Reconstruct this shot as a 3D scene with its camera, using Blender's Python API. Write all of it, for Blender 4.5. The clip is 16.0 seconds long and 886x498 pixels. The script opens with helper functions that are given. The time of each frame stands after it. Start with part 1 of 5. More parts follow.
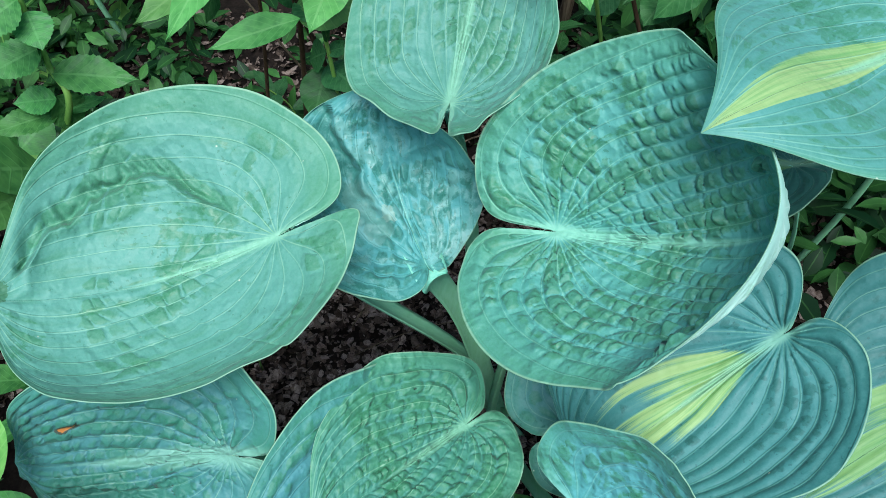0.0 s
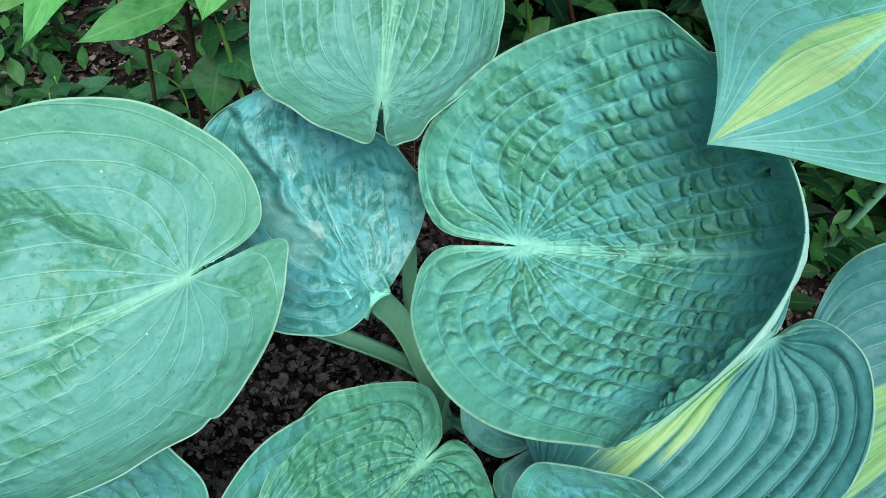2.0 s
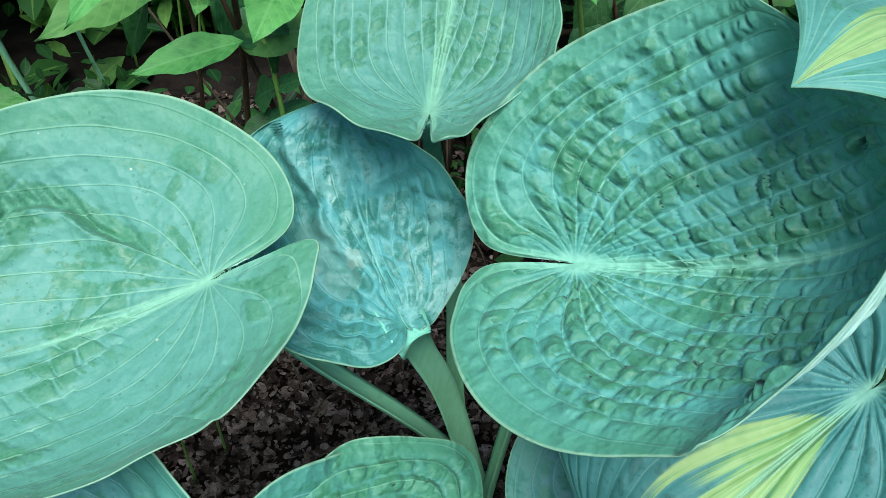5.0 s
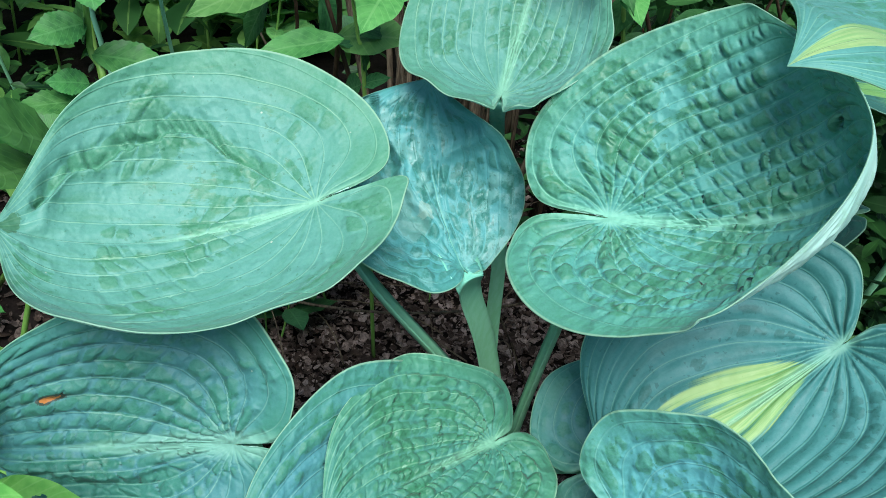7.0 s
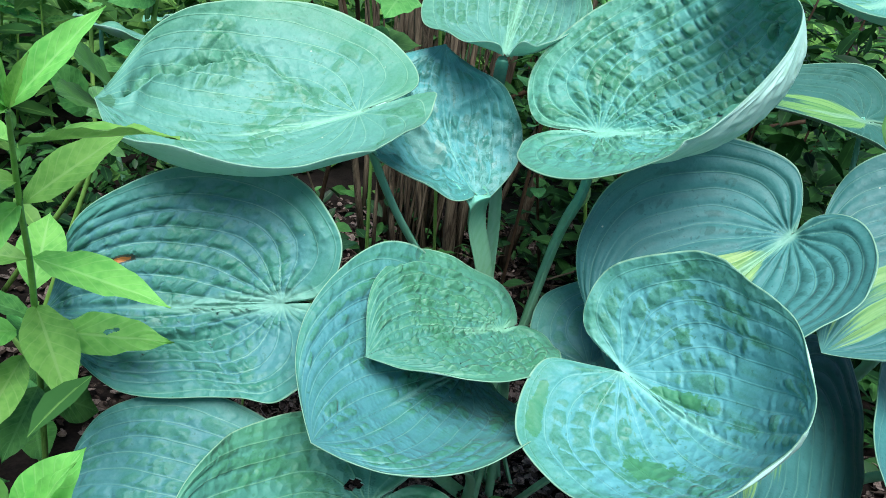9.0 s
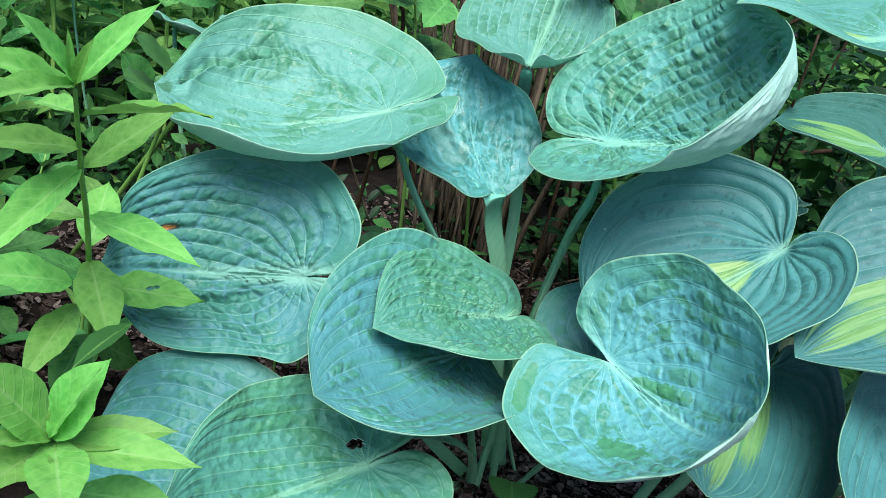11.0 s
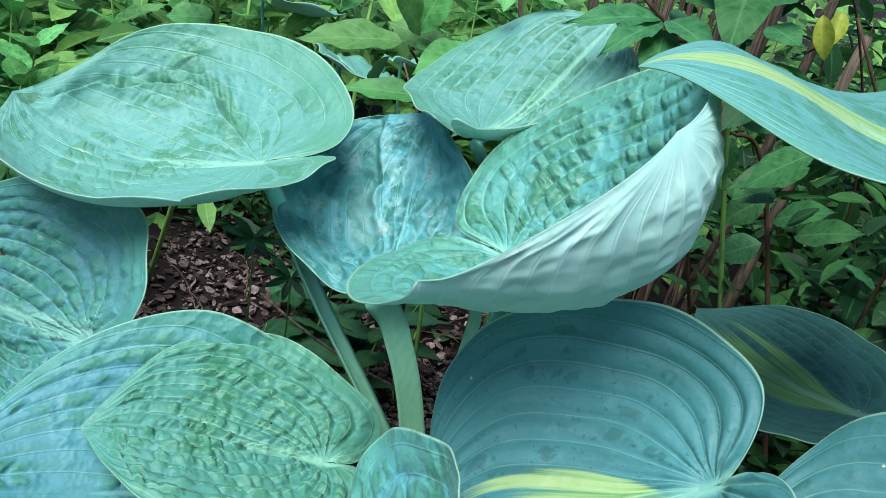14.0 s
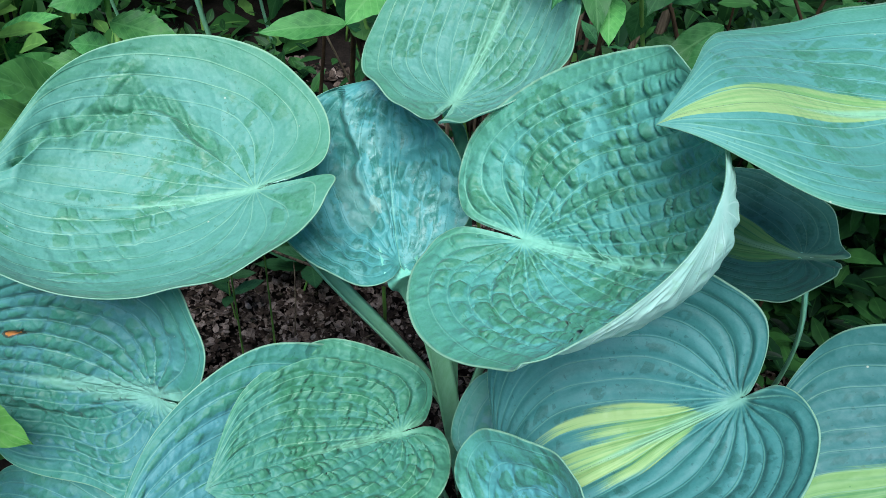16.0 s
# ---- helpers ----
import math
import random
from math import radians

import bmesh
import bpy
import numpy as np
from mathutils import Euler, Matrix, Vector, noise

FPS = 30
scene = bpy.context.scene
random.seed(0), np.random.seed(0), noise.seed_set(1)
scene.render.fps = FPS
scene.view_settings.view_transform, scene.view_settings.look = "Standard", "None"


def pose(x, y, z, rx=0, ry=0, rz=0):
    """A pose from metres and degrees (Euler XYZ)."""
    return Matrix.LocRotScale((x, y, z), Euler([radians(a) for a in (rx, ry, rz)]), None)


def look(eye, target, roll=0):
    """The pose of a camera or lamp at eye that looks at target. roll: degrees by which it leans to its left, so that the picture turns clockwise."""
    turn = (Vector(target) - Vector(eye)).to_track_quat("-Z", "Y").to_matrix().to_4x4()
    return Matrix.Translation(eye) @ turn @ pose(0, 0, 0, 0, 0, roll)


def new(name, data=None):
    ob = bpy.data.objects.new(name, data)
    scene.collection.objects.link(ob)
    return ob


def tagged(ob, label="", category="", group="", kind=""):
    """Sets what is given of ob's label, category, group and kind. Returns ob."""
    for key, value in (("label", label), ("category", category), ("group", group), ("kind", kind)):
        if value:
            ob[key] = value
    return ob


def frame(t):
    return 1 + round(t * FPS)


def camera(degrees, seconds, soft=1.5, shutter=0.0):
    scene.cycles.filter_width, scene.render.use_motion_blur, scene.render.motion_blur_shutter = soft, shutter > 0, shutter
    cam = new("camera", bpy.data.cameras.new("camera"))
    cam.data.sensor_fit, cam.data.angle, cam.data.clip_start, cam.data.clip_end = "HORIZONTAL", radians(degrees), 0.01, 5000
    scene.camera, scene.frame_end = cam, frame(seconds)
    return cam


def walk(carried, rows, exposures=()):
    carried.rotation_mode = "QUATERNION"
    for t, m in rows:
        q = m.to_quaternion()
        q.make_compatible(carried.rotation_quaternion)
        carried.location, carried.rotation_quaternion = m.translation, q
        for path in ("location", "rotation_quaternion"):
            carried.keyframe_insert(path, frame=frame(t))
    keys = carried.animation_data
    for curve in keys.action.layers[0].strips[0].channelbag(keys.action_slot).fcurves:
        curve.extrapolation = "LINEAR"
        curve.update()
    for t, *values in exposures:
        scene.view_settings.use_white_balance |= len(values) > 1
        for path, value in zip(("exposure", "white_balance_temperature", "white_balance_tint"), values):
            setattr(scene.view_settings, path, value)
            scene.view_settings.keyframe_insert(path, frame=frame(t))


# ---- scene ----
cam = camera(55.5, 16.0, soft=0.5)
METRES, EYE, TILT, LEAN, TURN = 2.0, 1.05, -50.0, 0.0, 0.0
ROWS = [
    (0.0, 0.0, 0.0, 0.0, 0.0, 0.0, -0.0),
    (0.5, -0.0032, -0.0073, 0.0149, -0.66, -0.71, 1.16),
    (1.0, -0.003, -0.0189, 0.0269, -1.58, -2.06, 2.54),
    (1.5, -0.0082, -0.0011, 0.0337, -4.16, -4.01, 3.75),
    (2.0, -0.016, 0.0533, 0.0308, -7.12, -4.28, 4.11),
    (2.5, -0.0378, 0.1064, 0.0266, -8.96, -1.01, 4.03),
    (3.0, -0.0342, 0.1219, 0.0155, -6.79, 1.57, 4.16),
    (3.5, -0.0275, 0.1105, 0.0031, -4.89, 4.63, 3.59),
    (4.0, -0.0143, 0.1067, -0.0148, -3.75, 6.89, 3.02),
    (6.5, -0.0218, 0.0494, -0.0563, -2.97, 10.24, -2.03),
    (7.0, -0.0329, 0.0299, -0.0894, -3.56, 13.71, -4.05),
    (7.5, -0.0303, 0.0263, -0.1252, -5.77, 20.24, -4.01),
    (8.0, -0.0481, 0.0482, -0.177, -7.7, 25.71, -2.68),
    (8.5, -0.0633, 0.0498, -0.2191, -8.14, 26.54, -2.89),
    (11.0, -0.0419, -0.013, -0.2581, -6.4, 27.27, -8.64),
    (11.5, -0.0119, 0.0323, -0.2395, -3.65, 27.21, -12.28),
    (12.0, 0.0349, 0.0513, -0.1924, -0.45, 26.97, -16.7),
    (12.5, 0.0834, 0.0676, -0.1678, 2.29, 26.89, -20.36),
    (13.0, 0.1088, 0.07, -0.1521, 4.78, 26.36, -23.24),
    (13.5, 0.1282, 0.0669, -0.1368, 8.06, 25.61, -26.8),
    (14.0, 0.1432, 0.0871, -0.1176, 10.43, 25.79, -30.35),
    (14.5, 0.1428, 0.0904, -0.1101, 11.04, 26.32, -32.22),
    (15.0, 0.1369, 0.0815, -0.107, 9.22, 26.82, -30.53),
    (15.5, 0.0995, 0.0479, -0.0713, 7.1, 19.72, -23.34),
    (16.0, 0.0561, 0.0107, -0.0536, 4.79, 8.53, -13.2),
]
EDGES = [
    (4.2, (-0.0246, 0.1005, 0.8665), (0.067, 0.7365, -0.673), 1.3),
    (6.3, (-0.0226, 0.0013, 0.9289), (0.0445, 0.7575, -0.651), 3.6),
    (8.7, (-0.1306, -0.2987, 0.7030), (0.105, 0.913, -0.393), 9.0),
    (10.8, (-0.0900, -0.4140, 0.7530), (0.0505, 0.917, -0.3965), 11.2),
]
steps = [(t, pose(0, 0, EYE, TILT, LEAN, TURN) @ pose(METRES * x, METRES * y, METRES * z, 90 + pitch, roll, yaw)) for t, x, y, z, yaw, pitch, roll in ROWS]
steps += [(t, look(eye, Vector(eye) + Vector(way), roll)) for t, eye, way, roll in EDGES]
walk(cam, sorted(steps, key=lambda step: step[0]),
     [(0.0, 0.73, 5960, 11), (4.0, 0.73, 6120, 9), (7.0, 0.81, 6120, 12), (8.5, 1.00, 6100, 14), (11.0, 1.03, 6150, 15), (12.5, 0.95, 6120, 15), (14.5, 0.99, 5860, 20), (16.0, 0.73, 5900, 13)])

# ---- world and light: soft open shade under a bright sky ----
world = bpy.data.worlds.new("sky")
scene.world = world
world.use_nodes = True
wn = world.node_tree
sky = wn.nodes.new("ShaderNodeTexSky")
sky.sky_type, sky.sun_disc = "NISHITA", False
sky.sun_elevation, sky.sun_rotation = radians(60), radians(179)
wn.nodes["Background"].inputs[1].default_value = 0.076
wn.links.new(sky.outputs[0], wn.nodes["Background"].inputs[0])
sun_data = bpy.data.lights.new("sun", "SUN")
sun_data.energy, sun_data.angle, sun_data.color = 3.4, radians(38), (1.0, 0.985, 0.95)
sun = new("sun", sun_data)
sun.matrix_world = look((0.02, -0.80, 2.5), (0, 0.4, 0.4))

GROUND = 0.02
CROWN = Vector((0.075, 0.535, GROUND))


# ---- small numeric helpers ----
def value_noise(x, y, seed=0):
    """Smooth noise in -1..1 on arrays."""
    xi, yi = np.floor(x), np.floor(y)
    fx, fy = x - xi, y - yi
    fx, fy = fx * fx * (3 - 2 * fx), fy * fy * (3 - 2 * fy)

    def lattice(a, b):
        h = np.sin(a * 127.1 + b * 311.7 + seed * 74.7) * 43758.5453
        return (h - np.floor(h)) * 2 - 1

    top = lattice(xi, yi) * (1 - fx) + lattice(xi + 1, yi) * fx
    low = lattice(xi, yi + 1) * (1 - fx) + lattice(xi + 1, yi + 1) * fx
    return top * (1 - fy) + low * fy


def smooth(a, b, x):
    t = np.clip((x - a) / (b - a), 0, 1)
    return t * t * (3 - 2 * t)


def mesh_from(name, verts, faces, uvs=None, mats=(), index=None, shade=True, more=None):
    """A mesh from arrays of vertices, faces, a uv for each vertex, further named uv layers and a material index for each face."""
    me = bpy.data.meshes.new(name)
    me.from_pydata([tuple(v) for v in verts], [], [tuple(f) for f in faces])
    if uvs is not None:
        layer = me.uv_layers.new(name="UVMap")
        loops = np.empty(len(me.loops), dtype=np.int32)
        me.loops.foreach_get("vertex_index", loops)
        layer.data.foreach_set("uv", np.asarray(uvs, dtype=np.float32)[loops].ravel())
        for extra, values in (more or {}).items():
            me.uv_layers.new(name=extra).data.foreach_set("uv", np.asarray(values, dtype=np.float32)[loops].ravel())
    for m in mats:
        me.materials.append(m)
    if index is not None:
        me.polygons.foreach_set("material_index", np.asarray(index, dtype=np.int32))
    if shade:
        me.polygons.foreach_set("use_smooth", np.ones(len(me.polygons), dtype=bool))
    me.update()
    return me


def child(name, mesh, parent, label="", m=None):
    ob = new(name, mesh)
    ob.parent = parent
    if m is not None:
        ob.matrix_local = m
    return tagged(ob, label=label)


def tube(points, radii, sides=10, groove=0.0, cap=True):
    """Vertices and faces of a round stem through points, with a groove along its upper side."""
    pts = [Vector(p) for p in points]
    verts, faces = [], []
    side = None
    for i, p in enumerate(pts):
        d = (pts[min(i + 1, len(pts) - 1)] - pts[max(i - 1, 0)]).normalized()
        if side is None:
            side = d.cross(Vector((0.3, 1, 0.2))).normalized()
        side = (side - d * side.dot(d)).normalized()
        up = side.cross(d)
        for k in range(sides):
            a = 2 * math.pi * k / sides
            da = abs((a - math.pi / 2 + math.pi) % (2 * math.pi) - math.pi)
            r = radii[i] * (1 - groove * math.exp(-(da / 0.6) ** 2))
            verts.append(p + side * (math.cos(a) * r) + up * (math.sin(a) * r))
    for i in range(len(pts) - 1):
        for k in range(sides):
            a, b = i * sides + k, i * sides + (k + 1) % sides
            faces.append((a, b, b + sides, a + sides))
    if cap:
        faces.append(tuple(range(sides))[::-1])
        faces.append(tuple(range(len(verts) - sides, len(verts))))
    return verts, faces


TROUGH = [(math.cos(radians(a)), 0.85 * math.sin(radians(a))) for a in range(200, 341, 20)] + [(0.985, -0.12), (0.7, -0.30), (0.35, -0.42), (0.0, -0.46), (-0.35, -0.42), (-0.7, -0.30), (-0.985, -0.12)]


def trough(points, radii, side, deep):
    """A leaf stalk hollowed along its upper side; side: the direction of its width at the first point; deep: how far it is hollowed."""
    verts, faces = [], []
    k = len(TROUGH)
    for i, p in enumerate(points):
        d = (points[min(i + 1, len(points) - 1)] - points[max(i - 1, 0)]).normalized()
        side = (side - d * side.dot(d)).normalized()
        up = side.cross(d)
        for j, (x, y) in enumerate(TROUGH):
            h = y if j < 8 else 0.25 * (1 - deep) + y * deep
            verts.append(p + side * (x * radii[i]) + up * (h * radii[i]))
    for i in range(len(points) - 1):
        for j in range(k):
            a, b = i * k + j, i * k + (j + 1) % k
            faces.append((a, b, b + k, a + k))
    faces.append(tuple(range(len(verts) - k, len(verts))))
    return verts, faces


def bezier(p0, p1, p2, p3, n=16):
    p0, p1, p2, p3 = (Vector(p) for p in (p0, p1, p2, p3))
    return [p0 * (1 - t) ** 3 + p1 * (3 * t * (1 - t) ** 2) + p2 * (3 * t * t * (1 - t)) + p3 * t ** 3 for t in (i / (n - 1) for i in range(n))]


# ---- materials ----
def shader(name):
    m = bpy.data.materials.new(name)
    m.use_nodes = True
    return m, m.node_tree, m.node_tree.nodes["Principled BSDF"]


class Nodes:
    """Short writing of node trees."""

    def __init__(self, tree):
        self.tree = tree

    def put(self, kind, **inputs):
        n = self.tree.nodes.new(kind)
        for key, v in inputs.items():
            self.join(n.inputs[int(key[1:])] if key[0] == "i" and key[1:].isdigit() else n.inputs[key], v)
        return n

    def join(self, socket, v):
        if isinstance(v, bpy.types.NodeSocket):
            self.tree.links.new(v, socket)
        else:
            socket.default_value = v

    def math(self, op, a, b=0.0, clamp=False):
        n = self.put("ShaderNodeMath", i0=a, i1=b)
        n.operation, n.use_clamp = op, clamp
        return n.outputs[0]

    def ramp(self, v, a, b, c=0.0, d=1.0):
        n = self.put("ShaderNodeMapRange", i0=v, i1=a, i2=b, i3=c, i4=d)
        n.interpolation_type = "SMOOTHSTEP"
        return n.outputs[0]

    def mix(self, f, a, b):
        n = self.tree.nodes.new("ShaderNodeMix")
        n.data_type = "RGBA"
        self.join(n.inputs[0], f)
        self.join(n.inputs[6], a)
        self.join(n.inputs[7], b)
        return n.outputs[2]

    def noise(self, vector, scale, detail=3.0, rough=0.55):
        n = self.tree.nodes.new("ShaderNodeTexNoise")
        self.join(n.inputs["Vector"], vector)
        n.inputs["Scale"].default_value, n.inputs["Detail"].default_value, n.inputs["Roughness"].default_value = scale, detail, rough
        return n.outputs[0]

    def coords(self, which="Object"):
        return self.tree.nodes.new("ShaderNodeTexCoord").outputs[which]

    def bump(self, height, strength, distance):
        n = self.put("ShaderNodeBump")
        n.inputs["Strength"].default_value, n.inputs["Distance"].default_value = strength, distance
        self.join(n.inputs["Height"], height)
        return n.outputs[0]


def rgb(r, g, b):
    return (r, g, b, 1.0)


def hosta_top(name, bloom, green, veins=10, streak=None, rough=0.58, worn=0.5, rib=1.0, pleat=1.0, ribto=0.5, line=0.54, gloss=0.38, gold=(rgb(0.13, 0.30, 0.085), rgb(0.27, 0.41, 0.145)), spots=(), scars=0.0):
    """The upper side of a hosta leaf: glaucous bloom rubbed off in crisp green patches, thin pale veins that gather into a pale midrib,
    pale margin and, where streak is given as (reach to the left, reach to the right, length), yellow bands between the veins of the middle."""
    m, tree, out = shader(name)
    n = Nodes(tree)
    uv = n.put("ShaderNodeSeparateXYZ", i0=n.coords("UV"))
    obj = n.coords("Object")
    broad = n.noise(obj, 16.0, 4.0, 0.6)
    fine = n.noise(obj, 85.0, 4.0, 0.6)
    grain = n.noise(obj, 700.0, 2.0)
    side = n.math("SUBTRACT", n.math("MULTIPLY", uv.outputs[0], 2.0), 1.0)
    a = n.math("ABSOLUTE", side)
    s = uv.outputs[1]
    layers = []
    for layer in ("Veins", "Space"):
        node = tree.nodes.new("ShaderNodeUVMap")
        node.uv_map = layer
        layers.append(n.put("ShaderNodeSeparateXYZ", i0=node.outputs[0]).outputs)
    crown, space, off = layers[0][1], layers[1][0], layers[1][1]
    w = n.math("ADD", layers[0][0], n.math("MULTIPLY", n.math("SUBTRACT", n.noise(obj, 30.0, 2.0), 0.5), 0.008))
    scaled = n.math("MULTIPLY", w, float(veins))
    cell = n.math("ABSOLUTE", n.math("SUBTRACT", n.math("FRACT", n.math("ADD", scaled, 0.5)), 0.5))
    apart = n.math("MULTIPLY", cell, space)
    bandy = n.put("ShaderNodeCombineXYZ", i0=n.math("MULTIPLY", scaled, 1.3), i1=n.math("MULTIPLY", s, 5.0), i2=n.math("MULTIPLY", side, 2.0))
    rubbed = n.noise(bandy.outputs[0], 1.1, 4.0, 0.6)
    # the bloom: slow drifts of tone, greener round the margin and in the lobes
    col = n.mix(n.ramp(broad, 0.36, 0.66, 0.0, 0.55), bloom, rgb(bloom[0] * 1.25 + 0.006, bloom[1] * 1.15, bloom[2] * 1.22))
    col = n.mix(n.ramp(rubbed, 0.43, 0.70, 0.0, 0.50), col, green)
    lobe = n.math("MULTIPLY", n.ramp(s, 0.15, 0.45, 1.0, 0.0), n.ramp(a, 0.45, 0.95, 0.0, 1.0))
    col = n.mix(n.math("MAXIMUM", n.ramp(a, 0.72, 1.0, 0.0, 0.60), n.math("MULTIPLY", lobe, 0.80)), col, rgb(green[0] * 1.5, green[1] * 1.25, green[2] * 1.3))
    # rubbed patches with hard edges, drawn out along the veins
    wear = n.math("ADD", n.math("MULTIPLY", broad, 0.42), n.math("ADD", n.math("MULTIPLY", rubbed, 0.44), n.math("MULTIPLY", fine, 0.14)))
    hard = n.ramp(wear, 0.635 - 0.10 * worn, 0.650 - 0.10 * worn)
    col = n.mix(n.math("MULTIPLY", hard, 0.72), col, green)
    # rubbed green on the quilt crests; beyond a crease it also paints shade
    crest = n.math("ADD", crown, n.math("ADD", n.math("MULTIPLY", n.math("SUBTRACT", broad, 0.5), 1.8), n.math("MULTIPLY", n.math("SUBTRACT", fine, 0.5), 0.8)))
    col = n.mix(n.ramp(crest, 0.50 - 0.2 * worn, 0.72 - 0.2 * worn, 0.0, 0.70), col, green)
    if scars:
        torn = n.noise(obj, 60.0, 6.0, 0.72)
        col = n.mix(n.ramp(n.math("ADD", torn, n.math("MULTIPLY", n.math("SUBTRACT", broad, 0.5), 0.5)), 0.55, 0.63, 0.0, scars), col, rgb(0.15, 0.36, 0.32))
    col = n.mix(n.ramp(n.noise(obj, 380.0, 3.0, 0.7), 0.35, 0.65, 0.0, 0.20), col, rgb(bloom[0] * 1.7 + 0.02, bloom[1] * 1.35, bloom[2] * 1.4))
    specks = n.noise(obj, 210.0, 2.0, 0.5)
    col = n.mix(n.ramp(n.math("ADD", specks, n.math("MULTIPLY", n.math("SUBTRACT", broad, 0.5), 0.3)), 0.675, 0.71, 0.0, 0.45), col, rgb(green[0] * 0.7, green[1] * 0.72, green[2] * 0.75))
    if streak:
        band = n.math("ADD", n.math("FLOOR", scaled), n.math("MULTIPLY", n.math("GREATER_THAN", side, 0.0), 50.0))
        dice = tree.nodes.new("ShaderNodeTexWhiteNoise")
        dice.noise_dimensions = "1D"
        n.join(dice.inputs["W"], band)
        thin = n.put("ShaderNodeCombineXYZ", i0=n.math("MULTIPLY", scaled, 6.0), i1=n.math("MULTIPLY", s, 3.0), i2=side)
        hairs = n.noise(thin.outputs[0], 1.0, 3.0, 0.6)
        left = n.ramp(side, 0.55 * streak[0], streak[0], 1.0, 0.0)
        right = n.ramp(n.math("MULTIPLY", side, -1.0), 0.55 * streak[1], streak[1], 1.0, 0.0)
        near = n.math("MINIMUM", left, right)
        end = n.math("MULTIPLY", n.math("MULTIPLY", near, streak[2]), n.ramp(dice.outputs[0], 0.0, 1.0, 0.84, 1.2))
        end = n.math("ADD", end, n.math("MULTIPLY", n.math("SUBTRACT", hairs, 0.5), 0.55))
        start = n.math("ADD", n.ramp(a, 0.0, 0.25, 0.04, 0.14), n.math("MULTIPLY", n.math("SUBTRACT", hairs, 0.5), 0.25))
        centre = n.math("MULTIPLY", n.ramp(n.math("SUBTRACT", end, s), -0.05, 0.13), n.ramp(n.math("SUBTRACT", s, start), -0.04, 0.10))
        gold = n.mix(n.ramp(n.math("ADD", hairs, n.math("MULTIPLY", dice.outputs[0], 0.3)), 0.4, 0.85), gold[0], gold[1])
        col = n.mix(n.math("MULTIPLY", centre, 0.93), col, gold)
    # veins of even width, which close up into a pale fan at the stalk
    wide = n.ramp(s, 0.05, 0.4, 1.7, 1.0)
    thread = n.math("MULTIPLY", n.ramp(n.math("DIVIDE", apart, wide), 0.00012, 0.00060, line, 0.0), n.ramp(n.math("ADD", n.math("MULTIPLY", broad, 0.6), n.math("MULTIPLY", rubbed, 0.4)), 0.36, 0.58, 0.30, 1.0))
    thread = n.math("MULTIPLY", thread, n.ramp(a, 0.93, 0.99, 1.0, 0.15))
    thread = n.math("MULTIPLY", thread, n.ramp(space, 0.0008, 0.0030, 0.35, 1.0))
    pale = rgb(min(1, bloom[0] * 1.9 + 0.075), min(1, bloom[1] * 1.3 + 0.11), min(1, bloom[2] * 1.1 + 0.065))
    col = n.mix(thread, col, pale)
    n_end = ribto + 0.12
    reach = n.ramp(s, 0.22, n_end, 0.0062 * rib, 0.0009)
    mid = n.math("MULTIPLY", n.ramp(n.math("DIVIDE", off, reach), 0.2, 1.2, 0.66, 0.0), n.ramp(s, 0.75 * ribto, 1.3 * ribto, 1.0, 0.0))
    col = n.mix(mid, col, rgb(0.14 + bloom[0], 0.22 + bloom[1], 0.12 + bloom[2]))
    # pale margin, a few scars and dots
    col = n.mix(n.ramp(a, 0.988, 0.996, 0.0, 0.65), col, rgb(0.24, 0.42, 0.26))
    for scale, size, share, tint in ((46.0, 0.04, 0.85, rgb(0.5, 0.55, 0.42)), (120.0, 0.07, 0.90, rgb(0.03, 0.11, 0.045))):
        dots = n.put("ShaderNodeTexVoronoi")
        n.join(dots.inputs["Vector"], obj)
        dots.inputs["Scale"].default_value = scale
        pick = n.math("GREATER_THAN", n.put("ShaderNodeSeparateColor", i0=dots.outputs["Color"]).outputs[0], share)
        col = n.mix(n.math("MULTIPLY", n.ramp(dots.outputs["Distance"], size * 0.6, size * 1.5, 0.7, 0.0), pick), col, tint)
    for u0, v0, ru, rv, strength, tint in spots:
        du = n.math("DIVIDE", n.math("SUBTRACT", uv.outputs[0], u0), ru)
        dv = n.math("DIVIDE", n.math("SUBTRACT", s, v0), rv)
        d = n.math("SQRT", n.math("ADD", n.math("MULTIPLY", du, du), n.math("MULTIPLY", dv, dv)))
        d = n.math("ADD", d, n.math("MULTIPLY", n.math("SUBTRACT", n.math("ADD", n.math("MULTIPLY", broad, 0.6), n.math("MULTIPLY", n.noise(obj, 130.0, 4.0, 0.7), 0.4)), 0.5), 3.0))
        col = n.mix(n.ramp(d, 0.88, 1.0, strength, 0.0), col, tint)
    tone = n.put("ShaderNodeHueSaturation", Saturation=1.0, Color=col)
    n.join(tone.inputs["Value"], n.ramp(n.put("ShaderNodeObjectInfo").outputs["Random"], 0.0, 1.0, 0.95, 1.05))
    n.join(out.inputs["Base Color"], tone.outputs[0])
    n.join(out.inputs["Roughness"], n.math("SUBTRACT", n.ramp(fine, 0.25, 0.75, rough - 0.05, rough + 0.08), n.math("MULTIPLY", hard, 0.14)))
    out.inputs["Specular IOR Level"].default_value = gloss
    out.inputs["Sheen Weight"].default_value, out.inputs["Sheen Roughness"].default_value = 0.04, 0.45
    # relief too fine for the mesh: soft dents, cross wrinkles, sunken veins
    h = n.math("ADD", n.math("MULTIPLY", n.noise(obj, 200.0, 2.0), 0.09), n.math("MULTIPLY", grain, 0.012))
    h = n.math("ADD", h, n.math("MULTIPLY", n.noise(obj, 62.0, 2.0), 0.36 + 0.28 * pleat))
